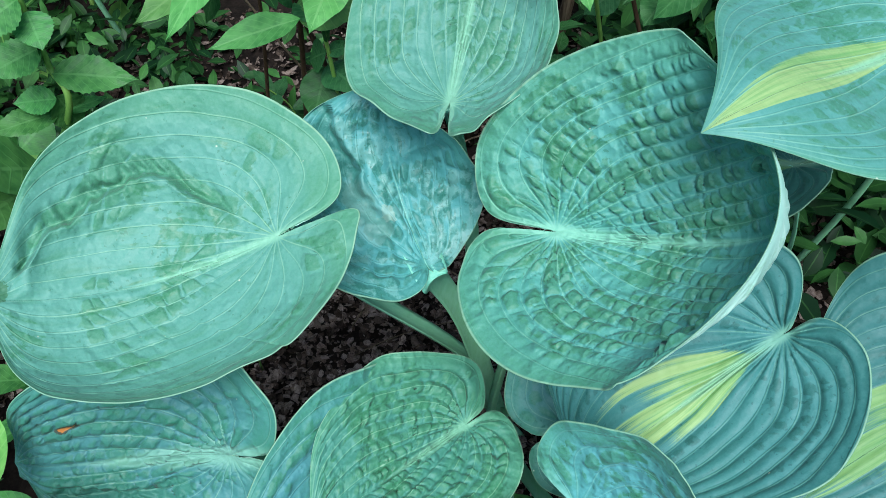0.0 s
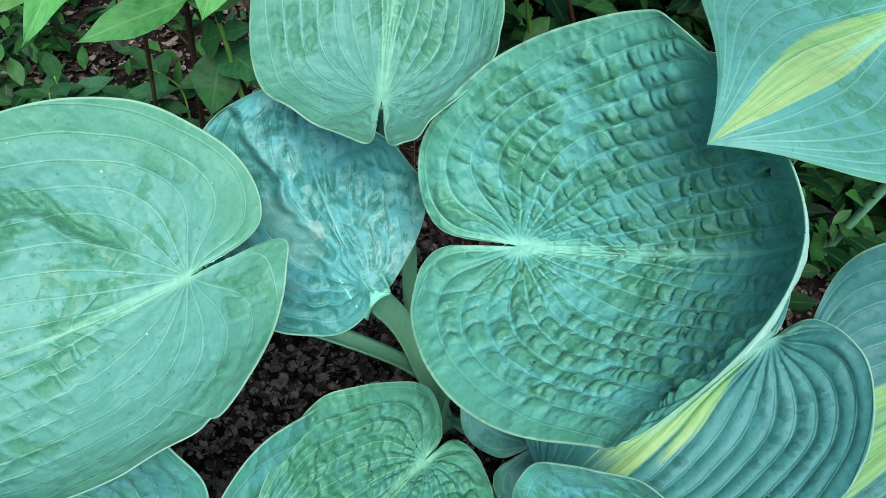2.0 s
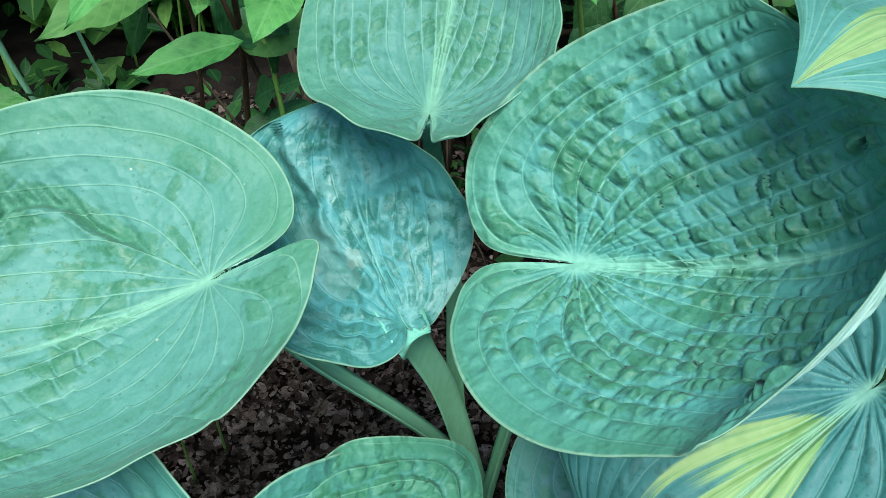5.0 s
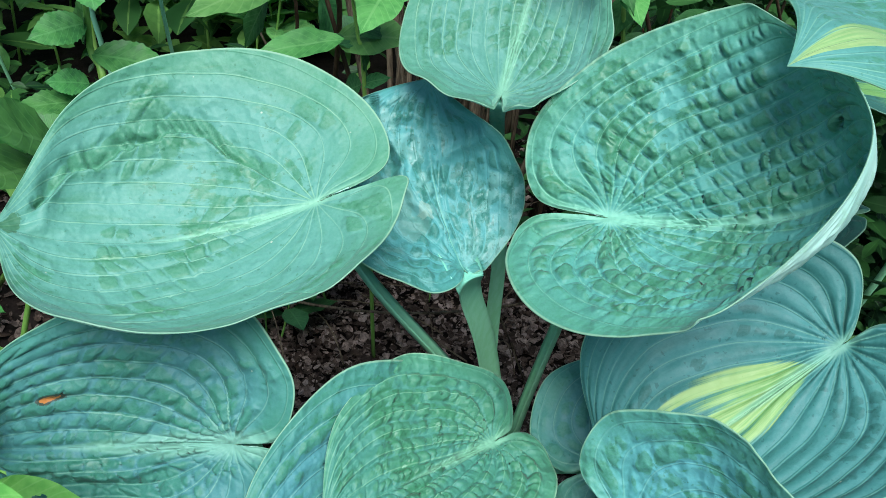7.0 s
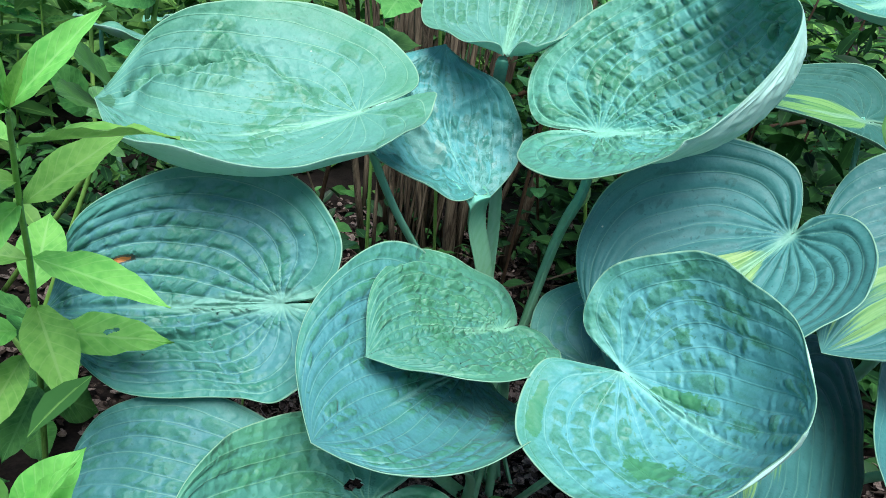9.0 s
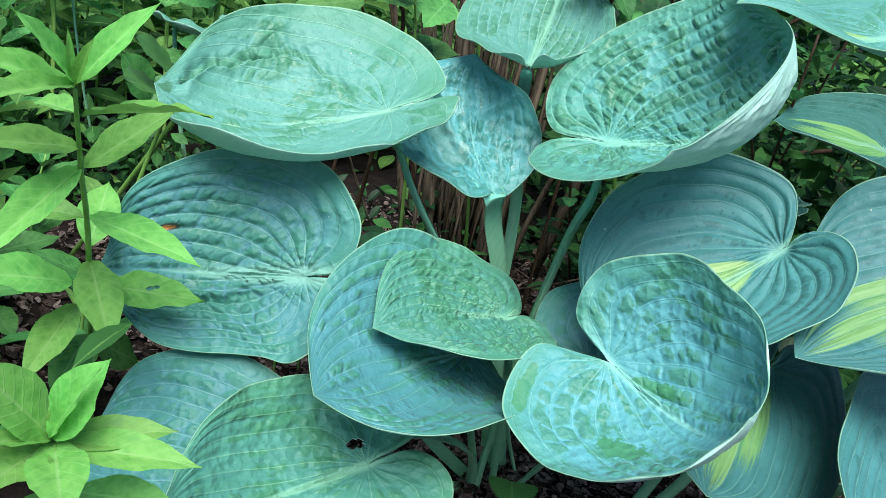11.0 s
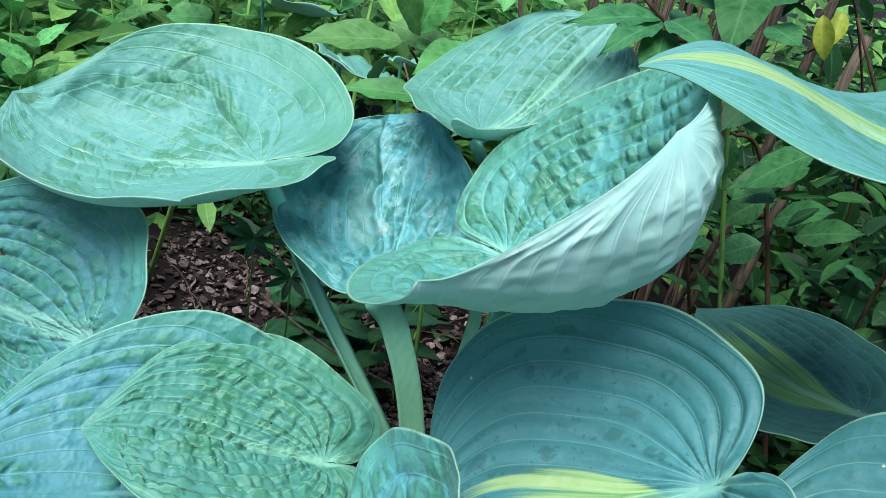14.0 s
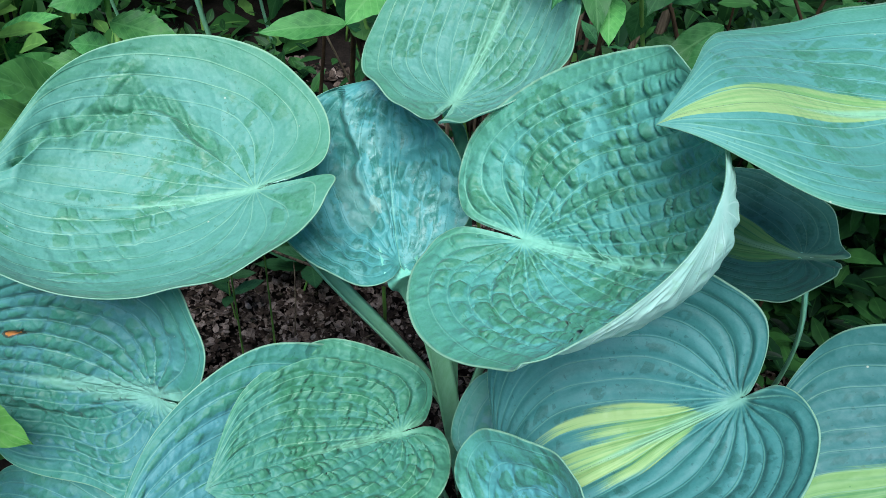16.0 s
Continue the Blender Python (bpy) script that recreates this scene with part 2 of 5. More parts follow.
    dents = n.put("ShaderNodeTexVoronoi")
    n.join(dents.inputs["Vector"], obj)
    dents.feature = "SMOOTH_F1"
    dents.inputs["Scale"].default_value, dents.inputs["Smoothness"].default_value = 105.0, 0.25
    h = n.math("ADD", h, n.math("MULTIPLY", n.math("MULTIPLY", dents.outputs["Distance"], n.ramp(broad, 0.42, 0.60, 0.0, 1.0)), 0.85 * pleat))
    h = n.math("ADD", h, n.math("MULTIPLY", n.ramp(apart, 0.0, 0.0012, -0.10, 0.0), n.ramp(space, 0.002, 0.006, 0.0, 1.0)))
    n.join(out.inputs["Normal"], n.bump(h, 1.0, 0.0030))
    return m


def hosta_under():
    """The pale, matt underside with thin raised veins."""
    m, tree, out = shader("hosta_underside")
    n = Nodes(tree)
    obj = n.coords("Object")
    fine = n.noise(obj, 40.0, 4.0)
    col = n.mix(n.ramp(fine, 0.3, 0.7), rgb(0.31, 0.58, 0.47), rgb(0.40, 0.65, 0.54))
    layers = []
    for layer in ("Veins", "Space"):
        node = tree.nodes.new("ShaderNodeUVMap")
        node.uv_map = layer
        layers.append(n.put("ShaderNodeSeparateXYZ", i0=node.outputs[0]).outputs)
    space = layers[1][0]
    cell = n.math("ABSOLUTE", n.math("SUBTRACT", n.math("FRACT", n.math("ADD", n.math("MULTIPLY", layers[0][0], 13.0), 0.5)), 0.5))
    apart = n.math("MULTIPLY", cell, space)
    open_ = n.ramp(space, 0.0025, 0.007, 0.0, 1.0)
    line = n.math("MULTIPLY", n.ramp(apart, 0.0002, 0.0009, 1.0, 0.0), open_)
    col = n.mix(n.math("MULTIPLY", line, 0.45), col, rgb(0.52, 0.75, 0.64))
    col = n.mix(n.math("MULTIPLY", n.ramp(n.noise(obj, 95.0, 3.0), 0.60, 0.66), 0.35), col, rgb(0.22, 0.45, 0.27))
    n.join(out.inputs["Base Color"], col)
    out.inputs["Roughness"].default_value = 0.6
    n.join(out.inputs["Normal"], n.bump(n.math("ADD", n.math("MULTIPLY", n.noise(obj, 120.0), 0.5), n.math("MULTIPLY", line, 0.4)), 0.5, 0.001))
    return m


def plain_leaf(name, dark, light, rib, rough=0.45, see=0.25):
    """A shrub or weed leaf with a pale midrib, side veins and some light let through."""
    m, tree, out = shader(name)
    n = Nodes(tree)
    uv = n.put("ShaderNodeSeparateXYZ", i0=n.coords("UV"))
    side = n.math("SUBTRACT", n.math("MULTIPLY", uv.outputs[0], 2.0), 1.0)
    a, s = n.math("ABSOLUTE", side), uv.outputs[1]
    obj = n.coords("Object")
    fine = n.noise(obj, 9.0, 4.0)
    col = n.mix(n.ramp(fine, 0.3, 0.7), dark, light)
    fan = n.math("FRACT", n.math("SUBTRACT", n.math("MULTIPLY", s, 9.0), n.math("MULTIPLY", a, 2.2)))
    cross = n.ramp(n.math("ABSOLUTE", n.math("SUBTRACT", fan, 0.5)), 0.03, 0.11, 0.4, 0.0)
    col = n.mix(n.math("MAXIMUM", n.ramp(a, 0.03, 0.09, 0.8, 0.0), cross), col, rib)
    tone = n.put("ShaderNodeHueSaturation", Color=col)
    rnd = n.put("ShaderNodeObjectInfo").outputs["Random"]
    n.join(tone.inputs["Value"], n.ramp(rnd, 0.0, 1.0, 0.8, 1.2))
    n.join(tone.inputs["Hue"], n.ramp(rnd, 0.0, 1.0, 0.487, 0.51))
    n.join(out.inputs["Base Color"], tone.outputs[0])
    n.join(out.inputs["Roughness"], n.ramp(fine, 0.2, 0.8, rough - 0.08, rough + 0.12))
    n.join(out.inputs["Normal"], n.bump(n.math("ADD", n.math("MULTIPLY", cross, -1.0), fine), 0.35, 0.001))
    out.inputs["Specular IOR Level"].default_value = 0.25
    glow = n.put("ShaderNodeBsdfTranslucent", Color=tone.outputs[0])
    both = n.put("ShaderNodeMixShader", i0=see, i1=out.outputs[0], i2=glow.outputs[0])
    n.join(tree.nodes["Material Output"].inputs[0], both.outputs[0])
    return m


def island_leaf(name, dark, light, see=0.2, rough=0.5):
    """Leaves joined in one mesh: their tone changes from leaf to leaf."""
    m, tree, out = shader(name)
    n = Nodes(tree)
    rnd = n.tree.nodes.new("ShaderNodeNewGeometry").outputs["Random Per Island"]
    uv = n.put("ShaderNodeSeparateXYZ", i0=n.coords("UV"))
    a = n.math("ABSOLUTE", n.math("SUBTRACT", n.math("MULTIPLY", uv.outputs[0], 2.0), 1.0))
    col = n.mix(n.math("POWER", rnd, 1.7), dark, light)
    col = n.mix(n.ramp(a, 0.03, 0.12, 0.35, 0.0), col, rgb(light[0] * 1.6, light[1] * 1.4, light[2] * 1.5))
    col = n.mix(n.ramp(n.noise(n.coords(), 60.0), 0.35, 0.7, 0.0, 0.4), col, dark)
    n.join(out.inputs["Base Color"], col)
    out.inputs["Roughness"].default_value = rough
    out.inputs["Specular IOR Level"].default_value = 0.2
    glow = n.put("ShaderNodeBsdfTranslucent", Color=col)
    both = n.put("ShaderNodeMixShader", i0=see, i1=out.outputs[0], i2=glow.outputs[0])
    n.join(tree.nodes["Material Output"].inputs[0], both.outputs[0])
    return m


def fibrous(name, dark, light, scale=40.0, stretch=(1.0, 1.0, 0.12), rough=0.75, bump=0.5, island=False):
    """Stems, bark, soil and litter: two tones, broken at two scales."""
    m, tree, out = shader(name)
    n = Nodes(tree)
    obj = n.put("ShaderNodeVectorMath", i0=n.coords(), i1=stretch)
    obj.operation = "MULTIPLY"
    big = n.noise(obj.outputs[0], scale, 5.0, 0.65)
    small = n.noise(obj.outputs[0], scale * 7, 3.0)
    f = n.math("ADD", n.math("MULTIPLY", big, 0.65), n.math("MULTIPLY", small, 0.35))
    col = n.mix(n.ramp(f, 0.33, 0.68), dark, light)
    if island:
        rnd = n.tree.nodes.new("ShaderNodeNewGeometry").outputs["Random Per Island"]
        tone = n.put("ShaderNodeHueSaturation", Color=col)
        n.join(tone.inputs["Value"], n.ramp(rnd, 0.2, 1.0, 0.25, 1.5))
        n.join(tone.inputs["Saturation"], n.ramp(rnd, 0.0, 1.0, 1.15, 0.75))
        col = tone.outputs[0]
    n.join(out.inputs["Base Color"], col)
    out.inputs["Roughness"].default_value = rough
    out.inputs["Specular IOR Level"].default_value = 0.12 if rough > 0.55 else 0.4
    n.join(out.inputs["Normal"], n.bump(f, bump, 0.003))
    return m


def stalk_skin():
    """A leaf stalk: bluish bloom where it meets the blade, pale green lower down, fine lengthwise lines."""
    m, tree, out = shader("hosta_stalk")
    n = Nodes(tree)
    s = n.put("ShaderNodeSeparateXYZ", i0=n.coords("UV")).outputs[1]
    long = n.put("ShaderNodeVectorMath", i0=n.coords(), i1=(1.0, 1.0, 0.08))
    long.operation = "MULTIPLY"
    lines = n.noise(long.outputs[0], 260.0, 3.0, 0.6)
    broad = n.noise(n.coords(), 30.0, 4.0, 0.6)
    col = n.mix(n.ramp(n.math("ADD", s, n.math("MULTIPLY", n.math("SUBTRACT", broad, 0.5), 0.2)), 0.30, 0.75), rgb(0.13, 0.45, 0.34), rgb(0.20, 0.49, 0.26))
    col = n.mix(n.ramp(lines, 0.35, 0.65, 0.0, 0.35), col, rgb(0.29, 0.60, 0.41))
    col = n.mix(n.ramp(broad, 0.58, 0.70, 0.0, 0.3), col, rgb(0.07, 0.24, 0.095))
    n.join(out.inputs["Base Color"], col)
    out.inputs["Roughness"].default_value = 0.42
    n.join(out.inputs["Normal"], n.bump(lines, 0.2, 0.002))
    return m


BLUE = rgb(0.045, 0.182, 0.176)
SEA = rgb(0.074, 0.245, 0.183)
GREEN = rgb(0.038, 0.175, 0.080)
DEEP = rgb(0.014, 0.095, 0.080)
top_sea = hosta_top("hosta_sea_green", SEA, GREEN, veins=10, rib=0.9, worn=0.62, pleat=0.7, spots=((0.42, 0.955, 0.14, 0.035, 0.75, rgb(0.035, 0.13, 0.05)),))
top_rib = hosta_top("hosta_pale_rib", SEA, GREEN, veins=10, worn=0.55, rib=1.1, pleat=0.8, ribto=1.1)
top_quilt = hosta_top("hosta_quilted", rgb(0.063, 0.265, 0.215), GREEN, veins=13, worn=0.65, rib=1.3, ribto=0.7, line=0.42, pleat=1.2)
top_blue = hosta_top("hosta_blue", BLUE, rib=2.2, ribto=0.62, line=0.6, green=rgb(0.030, 0.17, 0.10), veins=10, worn=0.55, spots=((0.325, 0.734, 0.02, 0.05, 0.95, rgb(0.03, 0.045, 0.03)), (0.325, 0.734, 0.012, 0.03, 0.95, rgb(0.42, 0.17, 0.04)),))
top_low = hosta_top("hosta_low_blue", BLUE, rgb(0.030, 0.17, 0.10), veins=9, worn=0.5)
top_cup = hosta_top("hosta_cup_blue", rgb(0.068, 0.270, 0.270), rgb(0.034, 0.17, 0.08), veins=9, worn=0.6, line=0.35, spots=((0.275, 0.585, 0.08, 0.07, 0.85, rgb(0.035, 0.18, 0.06)), (0.588, 0.336, 0.03, 0.14, 0.8, rgb(0.035, 0.18, 0.06)), (0.050, 0.435, 0.02, 0.06, 0.7, rgb(0.035, 0.18, 0.06))))
top_worn = hosta_top("hosta_worn_blue", rgb(0.048, 0.200, 0.200), rgb(0.030, 0.17, 0.08), veins=10, worn=0.75)
top_scarred = hosta_top("hosta_scarred", rgb(0.062, 0.270, 0.255), rgb(0.026, 0.15, 0.105), veins=9, worn=0.8, pleat=0.5, rough=0.55, rib=0.12, line=0.12, scars=0.6, spots=((0.625, 0.452, 0.03, 0.045, 0.4, rgb(0.36, 0.48, 0.38)), (0.688, 0.535, 0.08, 0.11, 0.25, rgb(0.22, 0.40, 0.35))))
top_green = hosta_top("hosta_green", rgb(0.044, 0.195, 0.138), GREEN, veins=8, worn=0.6)
top_streak = hosta_top("hosta_streaked", rgb(0.036, 0.172, 0.158), DEEP, veins=11, streak=(0.30, 0.38, 0.66), line=0.42, worn=-0.6, pleat=0.25)
top_streak_b = hosta_top("hosta_streaked_broad", rgb(0.028, 0.138, 0.125), DEEP, veins=11, streak=(0.42, 0.42, 0.80), line=0.5, gold=(rgb(0.07, 0.21, 0.06), rgb(0.16, 0.31, 0.095)), worn=-0.6, pleat=0.25)
top_pale_streak = hosta_top("hosta_pale_streaked", rgb(0.062, 0.235, 0.190), rgb(0.035, 0.17, 0.085), veins=9, streak=(0.10, 0.28, 0.98), worn=0.5, pleat=0.4)
# bloom, green and gold all darkened to paint the shade these leaves stand in
top_shaded_streak = hosta_top("hosta_shaded_streaked", rgb(0.020, 0.102, 0.080), rgb(0.013, 0.075, 0.050), veins=10, gloss=0.2, streak=(0.55, 0.45, 0.74), line=0.3, rough=0.72, worn=0.45, pleat=0.25, gold=(rgb(0.055, 0.18, 0.05), rgb(0.13, 0.28, 0.08)))
under = hosta_under()
rim_mat = fibrous("hosta_margin", rgb(0.13, 0.30, 0.19), rgb(0.22, 0.40, 0.27), 60.0, (1, 1, 1), 0.5, 0.1)
stalk_mat = stalk_skin()
# weed green kept dark for the shade beside the clump
weed_mat = plain_leaf("weed_leaf", rgb(0.030, 0.140, 0.032), rgb(0.065, 0.225, 0.052), rgb(0.09, 0.27, 0.075))
# lighter copy of the weed green, with sunlight painted into it
sunlit_mat = plain_leaf("sunlit_leaf", rgb(0.06, 0.25, 0.065), rgb(0.17, 0.47, 0.13), rgb(0.22, 0.50, 0.17), see=0.4)
lime_mat = plain_leaf("lime_leaf", rgb(0.13, 0.40, 0.075), rgb(0.21, 0.52, 0.11), rgb(0.27, 0.54, 0.16), see=0.35)
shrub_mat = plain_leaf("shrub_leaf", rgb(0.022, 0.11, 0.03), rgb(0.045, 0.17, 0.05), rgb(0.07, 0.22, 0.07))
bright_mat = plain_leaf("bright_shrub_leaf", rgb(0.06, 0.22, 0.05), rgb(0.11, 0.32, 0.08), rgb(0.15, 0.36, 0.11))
low_mat = plain_leaf("low_leaf", rgb(0.018, 0.075, 0.026), rgb(0.035, 0.12, 0.042), rgb(0.05, 0.15, 0.055))
stem_green = fibrous("green_stem", rgb(0.10, 0.25, 0.04), rgb(0.2, 0.38, 0.08), 40.0, (1, 1, 0.2), 0.5, 0.2)
stem_red = fibrous("red_brown_stem", rgb(0.030, 0.020, 0.012), rgb(0.085, 0.055, 0.032), 60.0, (1, 1, 0.15), 0.6, 0.4)
dead_mat = fibrous("dead_stalk", rgb(0.018, 0.013, 0.008), rgb(0.20, 0.16, 0.095), 70.0, (1, 1, 0.06), 0.8, 0.7, island=True)
# soil tones lowered almost to black, painting in the shade under the plants
shaded_soil_mat = fibrous("soil", rgb(0.005, 0.004, 0.0035), rgb(0.020, 0.015, 0.012), 30.0, (1, 1, 1), 0.9, 0.8)
litter_mat = fibrous("leaf_litter", rgb(0.035, 0.025, 0.019), rgb(0.23, 0.172, 0.135), 70.0, (1, 1, 1), 0.8, 0.6, island=True)
chip_mat = fibrous("dry_leaf_chips", rgb(0.05, 0.036, 0.027), rgb(0.25, 0.19, 0.15), 60.0, (1, 1, 1), 0.8, 0.6)
# light end raised so that distant leaves look sunlit
far_mat = island_leaf("far_foliage", rgb(0.035, 0.13, 0.030), rgb(0.24, 0.50, 0.11), see=0.35)
# near-black dark end puts the shadow between background leaves into their colour
mid_shade_mat = island_leaf("mid_shaded_foliage", rgb(0.004, 0.026, 0.008), rgb(0.055, 0.185, 0.040))


# ---- hosta leaves ----
RAYS = [radians(a) for a in (171, 140, 100, 62, 30)]


def margin(length, reach, sign, n):
    """Half the outline of a heart-shaped blade, from the stalk round the lobe to the tip: a smooth line whose distance from
    the stalk at five set angles is given in leaf lengths."""
    pts = [(0.0, 0.0)] + [(length * k * math.cos(a), sign * length * k * math.sin(a)) for k, a in zip(reach, RAYS)] + [(length, 0.0)]
    p = np.array(pts)
    p = np.vstack([2 * p[0] - p[1], p, 2 * p[-1] - p[-2]])
    out = []
    for u in np.linspace(0, 6, n):
        i = min(int(u), 5)
        t = u - i
        q0, q1, q2, q3 = p[i:i + 4]
        d1, d2, d3 = (max(np.linalg.norm(b - a) ** 0.5, 1e-6) for a, b in ((q0, q1), (q1, q2), (q2, q3)))
        m1 = ((q1 - q0) / d1 - (q2 - q0) / (d1 + d2) + (q2 - q1) / d2) * d2
        m2 = ((q2 - q1) / d2 - (q3 - q1) / (d2 + d3) + (q3 - q2) / d3) * d2
        out.append((2 * t ** 3 - 3 * t ** 2 + 1) * q1 + (t ** 3 - 2 * t ** 2 + t) * m1 + (3 * t ** 2 - 2 * t ** 3) * q2 + (t ** 3 - t ** 2) * m2)
    return np.array(out)


def bend_blade(x, y, length, arch, left, right, twist):
    """Bends the flat blade: arch along the midrib, fold and cup of each half, twist towards the tip."""
    X, Y = x / length, np.abs(y) / length
    S = (np.arange(10) + 0.5) / 10
    u = X[..., None] * S
    slope = arch[0] * u + arch[1] * u * u + arch[2] * u ** 3
    gx, gz = X * np.cos(slope).mean(-1), X * np.sin(slope).mean(-1)
    phi = arch[0] * X + arch[1] * X * X + arch[2] * X ** 3
    half = np.array([left, right])[np.where(y >= 0, 0, 1)]
    v = Y[..., None] * S
    lift = half[..., 0, None] * (v / (v + 0.03)) + (half[..., 1] + half[..., 2] * X + half[..., 4] * X * X)[..., None] * v + half[..., 3, None] * v * v
    hy, hz = Y * np.cos(lift).mean(-1) * np.sign(y), Y * np.sin(lift).mean(-1)
    a = twist * X
    hy, hz = hy * np.cos(a) - hz * np.sin(a), hy * np.sin(a) + hz * np.cos(a)
    return np.stack([gx - hz * np.sin(phi), hy, gz + hz * np.cos(phi)], -1) * length


def normals_of(p):
    du = np.gradient(p, axis=0)
    dv = np.gradient(p, axis=1)
    nrm = np.cross(dv, du)
    size = np.linalg.norm(nrm, axis=-1, keepdims=True)
    return nrm / np.maximum(size, 1e-12)


def blade_mesh(name, mat, length, outline_left, outline_right, arch, left, right, twist, veins, quilt, ridge, wave, crumple, crease, cell, rows, cols, seed, hole=None, rounded=0.6, cover=0.5, nick=None):
    """A hosta blade as a closed sheet 0.9 mm thick: vein furrows, quilting between them, waves, crumples and one crease."""
    s = np.linspace(0, 1, rows)
    v = np.linspace(-1, 1, 2 * cols + 1)
    a = np.abs(v)
    ol, orr = margin(length, outline_left, 1, rows), margin(length, outline_right, -1, rows)
    for half, line in ((0, ol), (1, orr)):
        uneven = 1 + 0.007 * value_noise(s * 14, 0 * s + half * 7.3, seed + 21) * smooth(0.05, 0.2, s) * smooth(1.0, 0.9, s)
        if nick and nick[0] == half:
            uneven = uneven - nick[2] * np.exp(-np.abs((s - nick[1]) / 0.010) ** 1.5)
        line *= uneven[:, None]
    o = np.where(v[:, None, None] >= 0, ol[None], orr[None])
    spine = s ** 0.95
    x = (1 - a)[:, None] * length * spine[None] + a[:, None] * o[..., 0]
    y = a[:, None] * o[..., 1]
    A, S = np.broadcast_to(a[:, None], x.shape), np.broadcast_to(s[None], x.shape)
    sgn = np.where(v >= 0, 0, 1)[:, None] + 0 * x
    p = bend_blade(x, y, length, arch, left, right, twist)
    # relief in metres
    r = np.hypot(x, y) / length
    b = smooth(0.02, 0.5, r)
    W = (1 - b) * (np.arctan2(np.abs(y), x) / math.pi) ** 0.7 + b * A * (1 - 0.25 * S * S)
    du, dv = np.gradient(p, axis=0), np.gradient(p, axis=1)
    wu, wv = np.gradient(W, axis=0), np.gradient(W, axis=1)
    E, F, G = (du * du).sum(-1), (du * dv).sum(-1), (dv * dv).sum(-1)
    steep = np.sqrt(np.maximum((G * wu * wu - 2 * F * wu * wv + E * wv * wv) / np.maximum(E * G - F * F, 1e-16), 1.0))
    space = np.clip(1 / (steep * veins), 0.0, 0.05)
    wob = W * veins + 0.07 * value_noise(x / 0.03, y / 0.03, seed + 11)
    row = np.floor(W * veins)
    puff = np.abs(np.sin(np.pi * wob)) ** rounded
    along = np.sqrt((x * 0.6 + length * S * 0.4) ** 2 + y * y * 0.5)
    shift = np.sin(row * 12.9898 + sgn * 41.3 + seed * 7.7) * 43758.5453
    phase = along / cell + (shift - np.floor(shift)) + 0.6 * value_noise(along / cell * 0.7, row * 3.1 + sgn * 17.0, seed)
    def chance(k, salt):
        d = np.sin(k * 78.233 + row * 37.719 + sgn * 9.1 + seed + salt) * 24634.6345
        return d - np.floor(d)

    base = np.floor(phase)
    gaps, tilts, sizes = [], [], []
    for k in (-1, 0, 1):
        j = base + k
        mid = j + 0.5 + 0.7 * (chance(j, 0.0) - 0.5)
        off = phase - mid + 1.6 * (chance(j, 5.0) - 0.5) * (W * veins - row - 0.5)
        gaps.append(np.abs(off))
        tilts.append(off * (chance(j, 9.0) - 0.5) * 2.6)
        sizes.append(chance(j, 13.0))
    gaps, tilts, sizes = np.array(gaps), np.array(tilts), np.array(sizes)
    order = np.sort(gaps, 0)
    pick = gaps.argmin(0)[None]
    cross = smooth(0.0, 0.28, order[1] - order[0]) + np.take_along_axis(tilts, pick, 0)[0]
    dice = np.take_along_axis(sizes, pick, 0)[0]
    patch = smooth(0.1 - 1.1 * cover, 0.7 - 1.1 * cover, value_noise(x / 0.04, y / 0.04, seed + 3))
    fade = smooth(0.0, 0.05, S) * smooth(1.0, 0.85, S) * smooth(1.0, 0.9, A) * smooth(0.0, 0.05, A)
    gap = np.hypot(o[..., 0] - length * spine[None], o[..., 1]) / veins
    fade = fade * smooth(0.0008, 0.005, gap) * smooth(0.0015, 0.0065, space)
    crest = np.clip(cross, 0, 1.5) * puff
    body = smooth(0.08, 0.26, S) * smooth(1.0, 0.78, A) * smooth(1.0, 0.86, S) * (0.08 + 0.92 * patch) * (0.35 + 0.65 * dice)
    h = fade * puff * (ridge * (1 + 2.2 * smooth(0.5, 0.08, S)) + quilt * body * cross)
    h = h + wave * (value_noise(x / 0.055, y / 0.055, seed + 1) + 0.5 * value_noise(x / 0.024, y / 0.024, seed + 2)) * smooth(0.0, 0.3, S)
    h = h + wave * 1.3 * smooth(0.75, 1.0, A) * np.sin(S * 31 + sgn * 2.0 + 2.5 * value_noise(S * 6, sgn * 5.0, seed + 4)) * smooth(0.1, 0.3, S) * smooth(1.0, 0.93, S)
    if crumple:
        c1 = 1 - np.abs(value_noise(x / 0.03 + 0.4 * y / 0.03, y / 0.022, seed + 5)) * 2
        c2 = 1 - np.abs(value_noise(x / 0.014, y / 0.011 + 0.3 * x / 0.011, seed + 6)) * 2
        h = h + crumple * (c1 + 0.4 * c2) * smooth(0.08, 0.3, S) * smooth(1.0, 0.8, A)
    fold = 0 * x
    if crease:
        half, xs, ys, up, down = crease
        line = length * np.interp(x / length, xs, ys)
        d = np.abs(y) - line + 0.0045 * value_noise(x / 0.022, 0 * x, seed + 8) + 0.0022 * value_noise(x / 0.007, 0 * x, seed + 9)
        on = np.where(sgn == half, 1.0, 0.0) * smooth(xs[0], xs[0] + 0.12, x / length) * smooth(xs[-1], xs[-1] - 0.06, x / length) * smooth(1.0, 0.93, A)
        h = h + on * smooth(0.0, 0.008, np.abs(y)) * np.where(d < 0, up * np.exp(d / 0.03), (up + down) * np.exp(-(np.maximum(d, 0) / 0.0035) ** 2) - down * np.exp(-np.maximum(d, 0) / 0.028))
        near = on * np.exp(-((d - 0.012) / 0.011) ** 2)
